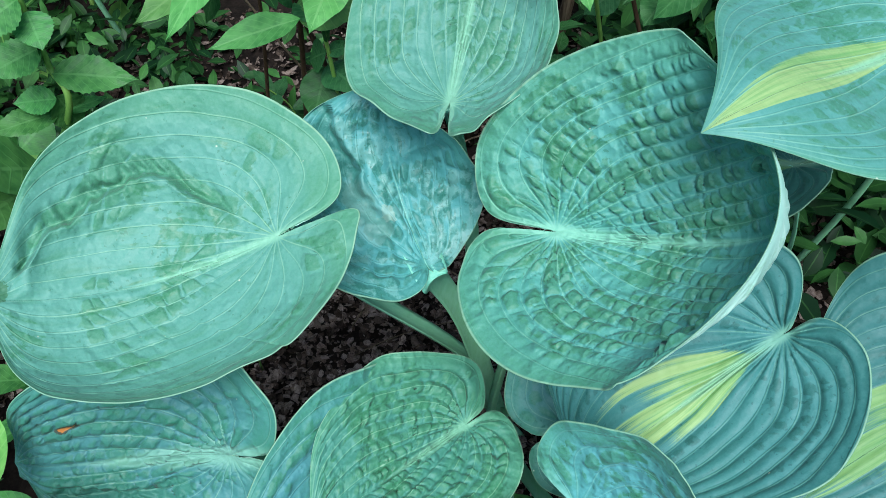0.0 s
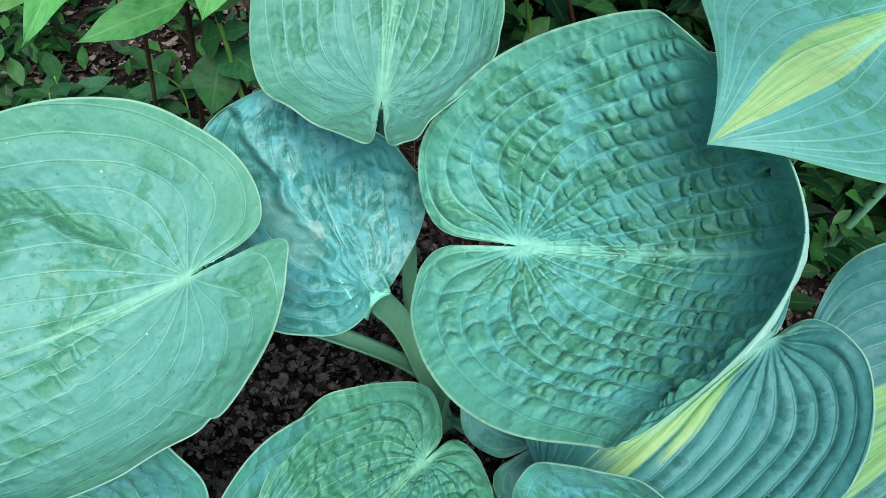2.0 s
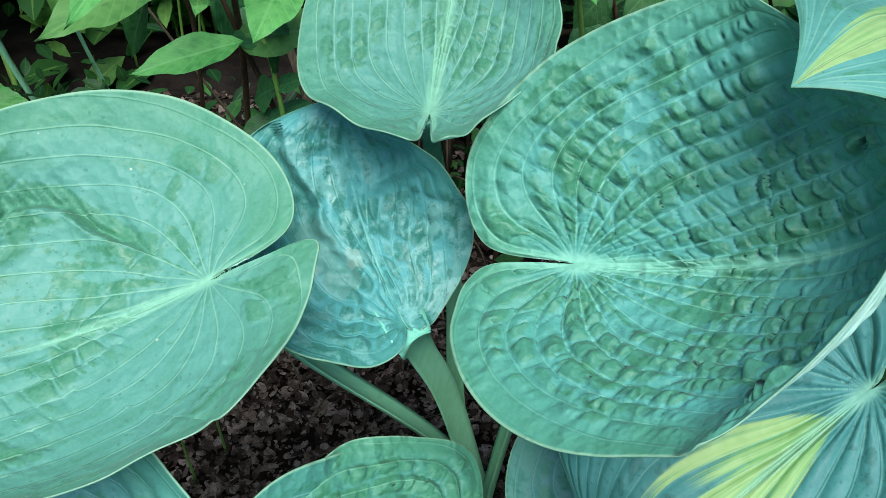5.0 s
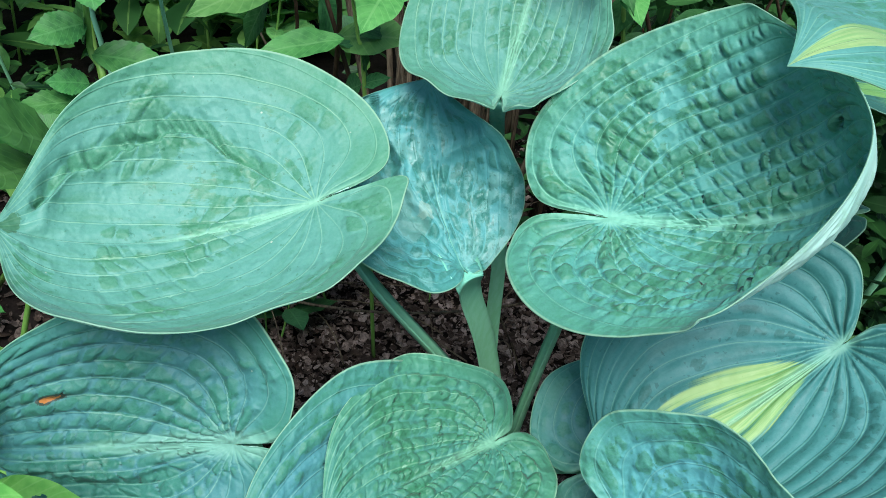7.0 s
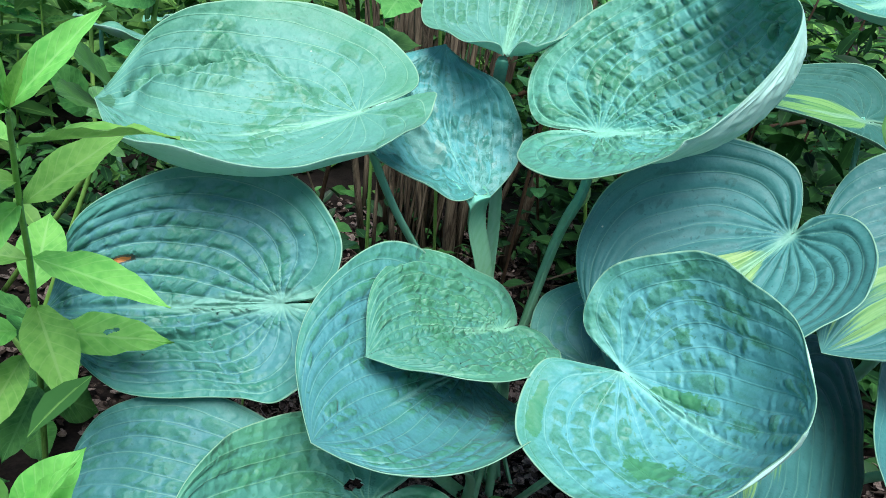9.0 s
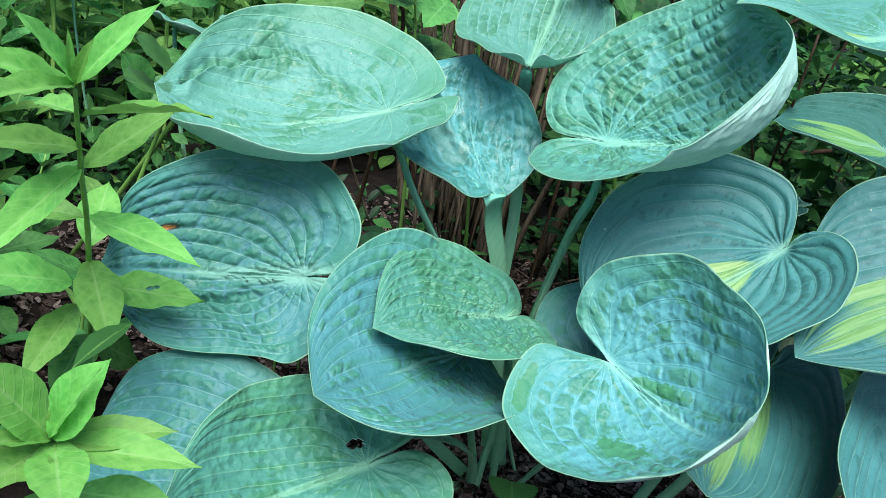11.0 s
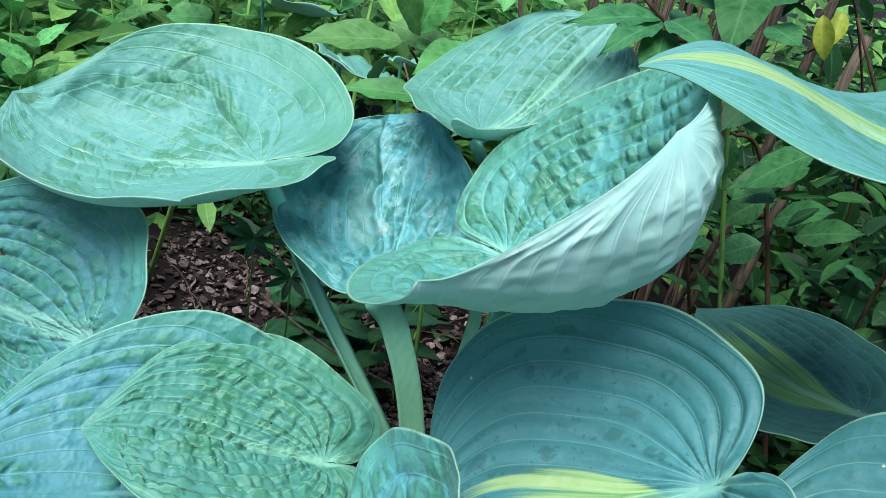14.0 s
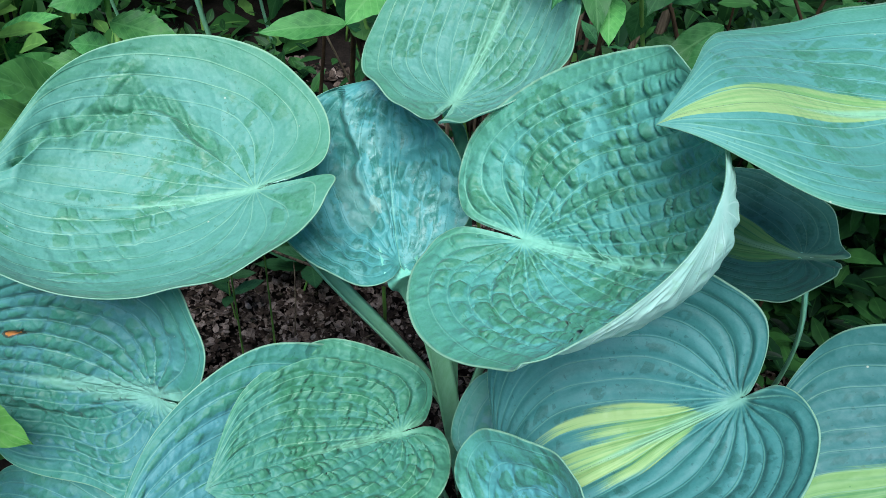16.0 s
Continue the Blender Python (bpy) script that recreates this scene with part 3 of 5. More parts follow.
        h = h + 0.28 * down * near * np.sin(x / 0.0032 + 3.0 * value_noise(x / 0.02, y / 0.02, seed + 12) - d / 0.006)
        # band of rubbed green that also darkens the far slope like shade
        fold = 1.1 * near * (0.45 + 0.55 * smooth(-0.5, 0.3, value_noise(x / 0.011, y / 0.011, seed + 13)))
    # the margin turns up a hair
    h[:, 0] = 0
    nrm = normals_of(p)
    for k in (0, -1):
        nrm[:, k] = nrm[:, 1 if k == 0 else -2]
    if nrm[cols, rows // 2, 2] < 0:
        nrm = -nrm
    top = p + nrm * h[..., None]
    # the underside keeps part of the relief, softened, and stays clear of the furrows
    def around(g):
        return [g[1:-1, 1:-1], g[:-2, 1:-1], g[2:, 1:-1], g[1:-1, :-2], g[1:-1, 2:]]

    light, flat = h.copy(), h.copy()
    for field, passes in ((light, 4), (flat, 40)):
        for _ in range(passes):
            field[1:-1, 1:-1] = sum(around(field)) / 5
    sunk = 0.4 * light + 0.6 * flat
    room = np.maximum(sunk - h, 0)
    for _ in range(8):
        room[1:-1, 1:-1] = np.max(around(room), 0)
    for _ in range(24):
        room[1:-1, 1:-1] = sum(around(room)) / 5
    low = p + nrm * (np.minimum(h, sunk - room) - 0.0009)[..., None]
    nv = len(v)
    idx = np.arange(nv * rows).reshape(nv, rows)
    q = np.stack([idx[:-1, :-1], idx[1:, :-1], idx[1:, 1:], idx[:-1, 1:]], -1).reshape(-1, 4)
    if hole:
        gu, gs = (v[:-1] + v[1:]) / 2, (s[:-1] + s[1:]) / 2
        far = ((gu[:, None] - hole[0]) / hole[2]) ** 2 + ((gs[None] - hole[1]) / hole[3]) ** 2 + 0.5 * value_noise(gu[:, None] * 40 + 0 * gs[None], gs[None] * 40 + 0 * gu[:, None], seed)
        q = q[(far > 1).ravel()]
    off = nv * rows
    rim = []
    for e, end in ((idx[0], -1.0), (idx[-1][::-1], 1.0)):
        strip = np.stack([e[:-1], e[1:], e[1:] + off, e[:-1] + off], -1)
        if hole:
            gs = (s[:-1] + s[1:]) / 2
            gs = gs if end < 0 else gs[::-1]
            strip = strip[((end - hole[0]) / hole[2]) ** 2 + ((gs - hole[1]) / hole[3]) ** 2 > 1]
        rim.append(strip)
    rim = np.vstack(rim)
    faces = np.vstack([q, q[:, ::-1] + off, rim])
    index = np.concatenate([np.zeros(len(q)), np.ones(len(q)), np.full(len(rim), 2)])
    uv = np.stack([np.broadcast_to((v[:, None] + 1) / 2, x.shape), S], -1).reshape(-1, 2)
    vein = np.stack([W, np.clip(crest * body * fade + fold, 0, 1.5)], -1).reshape(-1, 2)
    room = np.stack([space, np.abs(y)], -1).reshape(-1, 2)
    return mesh_from(name, np.vstack([top.reshape(-1, 3), low.reshape(-1, 3)]), faces, np.vstack([uv, uv]), (mat, under, rim_mat), index, True, {"Veins": np.vstack([vein, vein]), "Space": np.vstack([room, room])})


def hosta_leaf(at, length, outline_left, outline_right, arch, left, right, twist, label, mat, veins=10, quilt=0.0008, ridge=0.0008,
               wave=0.0012, crumple=0.0, crease=None, cell=0.010, rows=110, cols=66, seed=1, stalk=None, thick=0.008, flare=0.0, hole=None, rounded=0.6, cover=0.5, nick=None, name="hosta_leaf"):
    """One leaf with its stalk; at: the pose of the place where blade and stalk meet, x along the midrib, z out of the upper side."""
    leaf = tagged(new(name), label, "hosta leaf", "hosta leaves")
    leaf.matrix_world = at
    child("blade", blade_mesh("blade", mat, length, outline_left, outline_right, arch, left, right, twist, veins, quilt, ridge, wave, crumple, crease, cell, rows, cols, seed, hole, rounded, cover, nick), leaf)
    if stalk is not None:
        inv = at.inverted()
        foot = inv @ Vector(stalk[-1])
        mids = [inv @ Vector(q) for q in stalk[:-1]]
        if flare:
            pts = [Vector((0.06, 0, 0.02 * thick)), Vector((0.02, 0, 0.42 * thick)), Vector((-0.02, 0, 0.20 * thick))] + mids + [foot]
        else:
            pts = [Vector((0.016, 0, -0.006)), Vector((-0.004, 0, -1.3 * thick - 0.002))] + mids + [foot]
        dense = []
        for i in range(len(pts) - 1):
            q0, q1, q2, q3 = pts[max(i - 1, 0)], pts[i], pts[i + 1], pts[min(i + 2, len(pts) - 1)]
            steps = 8
            for k in range(steps):
                t = k / steps
                dense.append(0.5 * ((2 * q1) + (q2 - q0) * t + (2 * q0 - 5 * q1 + 4 * q2 - q3) * t * t + (3 * q1 - q0 - 3 * q2 + q3) * t ** 3))
        dense.append(pts[-1])
        n = len(dense)
        if flare:
            radii = [thick * (0.92 + 0.55 * flare * math.exp(-((i - 8) / 9) ** 2) - 0.7 * math.exp(-(i / 5) ** 2)) for i in range(n)]
        else:
            radii = [thick * (0.25 + 0.75 * min(1, i / 8) + 0.15 * i / n) for i in range(n)]
        vs, fs = trough(dense, radii, Vector((0, 1, 0)), 1.0)
        along = np.repeat(np.linspace(0, 1, n), len(TROUGH))
        child("leaf_stalk", mesh_from("leaf_stalk", vs, fs, np.stack([along * 0, along], -1), (stalk_mat,)), leaf, "pale green grooved leaf stalk")
    return leaf


hosta_leaf(pose(-0.141, 0.468, 0.509, -10.1, 22.2, -167.1), 0.247,
           (0.31, 0.31, 0.44, 0.59, 0.94), (0.26, 0.37, 0.54, 0.74, 0.96), (0.39, 0.51, 0.15),
           (-0.24, 1.09, -1.05, 2.33, 2.25), (0.16, 1.31, 0.20, -0.37, 0.45), -0.05,
           "large sea-green hosta leaf with pale veins and a crease", top_sea, veins=10, quilt=0.0030, ridge=0.0006, wave=0.0014, crease=(1, (0.10, 0.20, 0.31, 0.44, 0.62, 0.79, 0.92), (0.12, 0.19, 0.32, 0.38, 0.33, 0.22, 0.06), 0.013, 0.014), cell=0.013, cover=0.3, rounded=0.35, nick=(0, 0.56, 0.06), rows=210, cols=120, seed=3, stalk=[(-0.085, 0.50, 0.40), (0.04, 0.54, 0.20), CROWN + Vector((0.0, 0.02, 0))], thick=0.0105)
hosta_leaf(pose(0.094, 0.462, 0.522, 29.7, -8.6, -18.2), 0.261,
           (0.24, 0.38, 0.52, 0.72, 1.03), (0.24, 0.35, 0.50, 0.67, 1.03), (0.38, 1.84, -0.19),
           (0.18, 1.99, 0.96, -2.40, -0.74), (0.19, 2.21, 1.51, -2.97, -1.08), 0.00,
           "large cupped blue-green hosta leaf, quilted, one side rolled up", top_quilt, veins=13, quilt=0.0058, ridge=0.0008, wave=0.0006, cover=0.75, cell=0.0095, hole=(-0.98, 0.075, 0.20, 0.038), rows=210, cols=125, seed=5, stalk=[(0.092, 0.48, 0.45), (0.08, 0.502, 0.38), (0.055, 0.497, 0.20), CROWN + Vector((-0.03, -0.04, 0))], thick=0.0105)
hosta_leaf(pose(-0.015, 0.496, 0.434, 6.3, -15.8, 115.7), 0.184,
           (0.03, 0.18, 0.45, 0.73, 0.93), (0.03, 0.07, 0.14, 0.47, 0.79), (1.00, 0.27, -0.12),
           (0.04, 0.36, 1.27, 0.68, -0.67), (0.12, 0.88, 0.70, -0.08, 1.15), -0.75,
           "blue-green spoon-shaped hosta leaf, crumpled and scarred", top_scarred, veins=9, quilt=0.0024, ridge=0.0009, wave=0.0022, crumple=0.0034, crease=(0, (0.15, 0.4, 0.7, 0.95), (0.08, 0.13, 0.20, 0.24), 0.008, 0.006), cell=0.016, rows=120, cols=70, seed=7, stalk=[(0.0, 0.505, 0.39), (0.03, 0.52, 0.29), CROWN + Vector((0.01, 0.0, 0))], thick=0.0130, flare=1.0)
hosta_leaf(pose(0.006, 0.573, 0.567, 7.5, -2.0, 81.0), 0.194,
           (0.34, 0.31, 0.44, 0.61, 0.90), (0.40, 0.33, 0.46, 0.56, 0.80), (1.71, -0.72, -0.38),
           (0.16, -0.16, -1.01, -0.22, -1.31), (0.24, 2.01, -0.91, -0.43, 1.78), 0.28,
           "sea-green hosta leaf with a pale midrib and folded base", top_rib, veins=10, quilt=0.0036, ridge=0.0007, wave=0.0013, cell=0.011, rows=120, cols=70, seed=9, stalk=[(0.012, 0.61, 0.50), (0.03, 0.60, 0.38), (0.035, 0.567, 0.25), CROWN + Vector((-0.01, 0.03, 0))], thick=0.007)
hosta_leaf(pose(0.377, 0.529, 0.677, -23.1, 18.2, -157.4), 0.258,
           (0.22, 0.38, 0.46, 0.58, 0.71), (0.21, 0.35, 0.40, 0.54, 0.70), (1.74, 0.53, -2.65),
           (-0.04, 2.37, -1.75, 2.72, -3.99), (-0.06, -0.44, -1.24, -0.17, 0.78), 0.23,
           "pointed hosta leaf with a yellow-green centre streak", top_pale_streak, veins=9, quilt=0.0006, ridge=0.0006, wave=0.0012, rows=110, cols=64, seed=11, stalk=[(0.44, 0.57, 0.63), (0.62, 0.68, 0.40), (0.66, 0.75, 0.02)], thick=0.006)
hosta_leaf(pose(0.285, 0.399, 0.462, -28.9, 46.9, -164.6), 0.234,
           (0.15, 0.29, 0.45, 0.59, 0.72), (0.05, 0.30, 0.54, 0.80, 0.89), (1.46, -0.60, -1.68),
           (0.23, 1.72, -0.60, -0.61, -0.02), (-0.08, 0.60, -0.29, 3.29, -0.62), 0.14,
           "dark blue-green ribbed hosta leaf with a ragged yellow centre", top_streak, veins=11, rounded=0.8, quilt=0.0004, ridge=0.0024, wave=0.0012, rows=130, cols=80, seed=13, stalk=[(0.30, 0.43, 0.40), (0.30, 0.47, 0.22), (0.26, 0.50, 0.02)], thick=0.007)
hosta_leaf(pose(-0.188, 0.339, 0.362, -57.9, 15.7, 168.9), 0.217,
           (0.20, 0.33, 0.42, 0.45, 0.71), (0.20, 0.36, 0.52, 0.67, 0.86), (0.89, 0.00, -1.13),
           (0.11, 1.11, -0.49, 0.26, 0.04), (0.07, 0.42, 1.06, -0.25, 0.94), 0.05,
           "blue-green quilted hosta leaf with a pale midrib and a torn spot", top_blue, veins=10, cover=0.8, quilt=0.0050, ridge=0.0008, wave=0.0012, crease=(0, (0.15, 0.4, 0.8, 1.0), (0.05, 0.10, 0.09, 0.0), 0.004, 0.006), cell=0.012, rows=130, cols=76, seed=15, stalk=[(-0.15, 0.36, 0.30), (-0.03, 0.44, 0.13), CROWN + Vector((-0.03, -0.02, 0))], thick=0.0075)
hosta_leaf(pose(-0.009, 0.373, 0.292, -43.0, -17.2, -118.4), 0.250,
           (0.22, 0.32, 0.37, 0.55, 0.81), (0.22, 0.38, 0.41, 0.63, 0.80), (-0.69, 0.27, 0.48),
           (0.05, 2.20, 0.32, 1.20, -0.82), (0.03, 0.89, -0.10, 0.40, -0.47), 0.30,
           "broad cupped blue hosta leaf with a pale margin", top_worn, veins=10, quilt=0.0030, ridge=0.0008, wave=0.0014, cell=0.013, rows=120, cols=70, seed=17, stalk=[(0.01, 0.41, 0.2), CROWN + Vector((-0.02, -0.03, 0))], thick=0.0075)
hosta_leaf(pose(0.022, 0.384, 0.335, -13.8, -7.7, -138.7), 0.180,
           (0.18, 0.25, 0.37, 0.53, 0.81), (0.15, 0.34, 0.41, 0.61, 0.80), (0.45, 0.04, -0.96),
           (0.15, 0.79, -0.66, -0.51, 1.32), (0.09, 1.05, -0.61, 0.20, 0.00), -0.07,
           "mid-green quilted hosta leaf with a pointed tip", top_green, veins=9, cover=0.95, quilt=0.0056, ridge=0.0009, wave=0.0012, cell=0.0072, rows=120, cols=70, seed=19, stalk=[(0.045, 0.42, 0.25), CROWN + Vector((0.0, -0.02, 0))], thick=0.006)
hosta_leaf(pose(0.114, 0.292, 0.357, 38.6, 18.4, -41.5), 0.237,
           (0.23, 0.41, 0.54, 0.65, 0.88), (-0.02, 0.30, 0.52, 0.62, 0.82), (1.38, 0.59, -0.13),
           (0.36, 1.49, 0.06, -0.12, -0.13), (0.07, 0.88, 0.20, 0.43, 0.65), -0.00,
           "cupped blue hosta leaf with patches of worn bloom", top_cup, veins=9, cover=0.35, quilt=0.0034, ridge=0.0008, wave=0.0016, cell=0.016, rows=120, cols=70, seed=21, stalk=[(0.115, 0.33, 0.25), (0.10, 0.44, 0.10), CROWN + Vector((0.02, -0.03, 0))], thick=0.0075)
hosta_leaf(pose(-0.092, 0.242, 0.227, -22.5, 10.6, -142.9), 0.222,
           (0.22, 0.37, 0.45, 0.58, 0.78), (0.27, 0.38, 0.41, 0.54, 0.78), (0.67, 0.21, -0.02),
           (0.04, 0.52, 0.37, 0.12, 0.39), (0.05, 0.88, 0.64, 0.30, 0.63), -0.18,
           "green hosta leaf with a hole and a turned-back lobe", top_green, veins=10, quilt=0.0026, ridge=0.0010, wave=0.0014, hole=(-0.50, 0.30, 0.05, 0.035), rows=100, cols=60, seed=23, stalk=[(-0.055, 0.30, 0.23), (0.02, 0.40, 0.15), CROWN + Vector((-0.03, -0.03, 0))], thick=0.0065)
hosta_leaf(pose(-0.192, 0.219, 0.216, -39.2, -1.2, -178.7), 0.202,
           (0.22, 0.38, 0.46, 0.57, 0.80), (0.21, 0.37, 0.42, 0.60, 0.82), (-0.27, -0.43, -0.39),
           (0.00, 0.00, 0.00, 0.00, 0.00), (0.01, 0.31, 0.08, 0.05, 0.24), 0.02,
           "low blue-green hosta leaf near the soil", top_low, veins=9, quilt=0.0028, ridge=0.0008, wave=0.0014, rows=90, cols=54, seed=25, stalk=[(-0.10, 0.33, 0.13), CROWN + Vector((-0.04, -0.04, 0))], thick=0.006)
hosta_leaf(pose(0.468, 0.359, 0.494, -38.8, 29.6, -162.0), 0.232,
           (0.22, 0.38, 0.46, 0.57, 0.80), (0.22, 0.38, 0.44, 0.64, 0.72), (0.16, 0.20, 0.08),
           (0.04, 0.87, 0.64, 0.31, 0.63), (0.06, 0.63, -1.20, -0.12, -0.53), 0.47,
           "ribbed hosta leaf with a yellow-green centre", top_streak_b, veins=11, rounded=0.8, quilt=0.0003, ridge=0.0021, wave=0.0014, rows=90, cols=60, seed=27, stalk=[(0.46, 0.46, 0.3), (0.40, 0.55, 0.02)], thick=0.006)
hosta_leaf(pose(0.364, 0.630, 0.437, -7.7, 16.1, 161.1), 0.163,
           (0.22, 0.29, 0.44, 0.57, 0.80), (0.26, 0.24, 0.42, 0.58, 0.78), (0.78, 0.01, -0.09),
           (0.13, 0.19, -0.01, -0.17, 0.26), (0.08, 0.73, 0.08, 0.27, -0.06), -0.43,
           "shaded hosta leaf with a green-yellow centre", top_shaded_streak, veins=10, rounded=0.8, quilt=0.0003, ridge=0.0010, wave=0.0012, rows=90, cols=54, seed=29, stalk=[(0.40, 0.62, 0.3), (0.40, 0.68, 0.02)], thick=0.006)
hosta_leaf(pose(0.123, 0.402, 0.292, 33.0, -16.4, 15.7), 0.161,
           (0.19, 0.39, 0.57, 0.65, 0.80), (0.26, 0.38, 0.45, 0.57, 0.77), (0.02, -0.00, 0.00),
           (-0.00, 0.00, 0.02, 0.00, -0.00), (-0.00, -0.00, 0.00, -0.00, 0.00), 0.06,
           "small shaded blue hosta leaf", top_low, veins=9, quilt=0.0018, ridge=0.0008, wave=0.0012, rows=80, cols=48, seed=31, stalk=[(0.07, 0.50, 0.15), CROWN + Vector((0.03, 0.0, 0))], thick=0.005)
hosta_leaf(pose(0.311, 0.388, 0.329, -20.6, 22.0, -123.7), 0.231,
           (0.22, 0.39, 0.45, 0.58, 0.80), (0.22, 0.38, 0.46, 0.57, 0.80), (0.51, 0.01, 0.02),
           (-0.01, -0.46, 0.37, -0.29, 0.43), (0.00, 0.00, 0.00, -0.00, -0.00), 0.06,
           "ribbed hosta leaf with a yellow-green centre, low down", top_streak_b, veins=11, rounded=0.8, quilt=0.0003, ridge=0.0023, wave=0.0012, rows=100, cols=64, seed=33, stalk=[(0.26, 0.36, 0.2), (0.24, 0.46, 0.02)], thick=0.006)
hosta_leaf(pose(0.466, 0.287, 0.284, -32.8, 7.2, -122.5), 0.262,
           (0.22, 0.38, 0.46, 0.57, 0.80), (0.23, 0.40, 0.49, 0.55, 0.80), (0.14, 0.17, 0.18),
           (0.00, 0.00, 0.00, 0.00, 0.00), (0.03, 0.43, -0.07, 0.07, -0.12), 0.01,
           "blue-green ribbed hosta leaf with a streaked centre", top_streak, veins=11, rounded=0.8, quilt=0.0003, ridge=0.0021, wave=0.0012, rows=90, cols=54, seed=35, stalk=[(0.44, 0.38, 0.2), (0.40, 0.50, 0.02)], thick=0.006)
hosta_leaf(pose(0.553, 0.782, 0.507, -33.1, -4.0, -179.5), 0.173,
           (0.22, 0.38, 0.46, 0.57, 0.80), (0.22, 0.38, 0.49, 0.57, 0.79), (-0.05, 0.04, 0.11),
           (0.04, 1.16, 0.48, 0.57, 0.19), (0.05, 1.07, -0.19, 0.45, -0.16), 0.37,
           "dark shaded hosta leaf with a dull yellow streak", top_shaded_streak, veins=10, rounded=0.8, quilt=0.0003, ridge=0.0010, wave=0.0012, rows=80, cols=48, seed=37, stalk=[(0.55, 0.76, 0.3), (0.52, 0.80, 0.02)], thick=0.006)

# ---- pale hosta leaves far behind, among the weeds ----
for at, turn, size in (((-0.86, 1.32, 0.44), 20, 0.17), ((-0.64, 1.30, 0.38), -25, 0.15), ((-0.54, 1.36, 0.40), 60, 0.11), ((-1.18, 1.25, 0.27), 150, 0.16)):
    hosta_leaf(pose(*at, -14, 12, turn), size, (0.22, 0.38, 0.46, 0.57, 0.80), (0.22, 0.38, 0.46, 0.57, 0.80), (0.5, 0.2, 0.0), (0.1, 0.6, 0.1, 0.1, 0.2), (0.1, 0.6, 0.1, 0.1, 0.2), 0.1,
               "pale blue-green hosta leaf among the weeds behind", top_sea, quilt=0.003, ridge=0.0012, wave=0.004, rows=50, cols=28, seed=41 + turn,
               stalk=[(at[0], at[1] + 0.04, at[2] * 0.5), (at[0] + 0.02, at[1] + 0.08, GROUND)], thick=0.005)

# ---- ground ----
def ground_height(x, y):
    return GROUND + 0.010 * value_noise(x / 0.12, y / 0.12, 61) + 0.004 * value_noise(x / 0.03, y / 0.03, 62) + 0.02 * value_noise(x / 0.9, y / 0.9, 63)


def build_ground():
    near = np.linspace(-1.5, 1.9, 190)
    xs = np.concatenate([[-60, -20, -8, -4, -2.2], near, [2.6, 4, 8, 20, 60]])
    ys = np.concatenate([[-60, -20, -8, -4, -2.2], near + 0.3, [3, 4.5, 8, 20, 60]])
    gx, gy = np.meshgrid(xs, ys, indexing="ij")
    v = np.stack([gx, gy, ground_height(gx, gy)], -1).reshape(-1, 3)
    idx = np.arange(len(v)).reshape(gx.shape)
    f = np.stack([idx[:-1, :-1], idx[1:, :-1], idx[1:, 1:], idx[:-1, 1:]], -1).reshape(-1, 4)
    return tagged(new("ground", mesh_from("ground", v, f, None, (shaded_soil_mat,))), "crumbly garden soil under leaf litter, darkened for shade", "soil", "", "structure")


ground = build_ground()


# ---- plain leaves of weeds and shrubs ----
def simple_leaf(name, mat, wide=0.42, peak=0.42, fold=0.25, droop=0.15, teeth=0, rows=15, cols=4, tipped=1.0, seed=0, hole=False):
    """A pointed leaf of unit length along x, folded on its midrib and drooping to the tip."""
    s = np.linspace(0, 1, rows)
    v = np.linspace(-1, 1, 2 * cols + 1)
    power = math.log(0.5) / math.log(peak)
    w = np.sin(np.pi * np.clip(s, 0.001, 1) ** power) ** (0.85 * tipped) * wide / 2
    w = w * (1 - 0.25 * smooth(0.8, 1.0, s))
    if teeth:
        w = w * (1 + 0.09 * (np.arange(rows) % 2) * (s < 0.97))
    x = np.broadcast_to(s[None], (len(v), rows)) + 0.02 * np.abs(v)[:, None] * np.sin(s * 5)[None]
    y = v[:, None] * w[None]
    z = fold * np.abs(y) * (1 - 0.4 * s[None]) - droop * s[None] ** 2 + 0.012 * np.sin(s * 17 + seed)[None] * np.abs(v)[:, None] + 0.01 * value_noise(x * 5, y * 9 + seed, seed)
    z = z + 0.008 * np.sin(np.pi * (s[None] * 9 - np.abs(v)[:, None] * 2.2)) * (np.abs(v)[:, None] > 0.05)
    p = np.stack([x + 0 * y, y, z], -1).reshape(-1, 3)
    idx = np.arange(len(p)).reshape(len(v), rows)
    q = np.stack([idx[:-1, :-1], idx[1:, :-1], idx[1:, 1:], idx[:-1, 1:]], -1)
    if hole:
        keep = np.ones(q.shape[:2], dtype=bool)
        gu, gs = (v[:-1] + v[1:]) / 2, (s[:-1] + s[1:]) / 2
        for du, ds, ru, rs in ((0.22, 0.50, 0.16, 0.035), (0.34, 0.545, 0.12, 0.03)):
            keep &= ((gu[:, None] - du) / ru) ** 2 + ((gs[None] - ds) / rs) ** 2 > 1
        q = q[keep]
    uv = np.stack([np.broadcast_to((v[:, None] + 1) / 2, x.shape), np.broadcast_to(s[None], x.shape)], -1).reshape(-1, 2)
    return mesh_from(name, p, q.reshape(-1, 4), uv, (mat,))


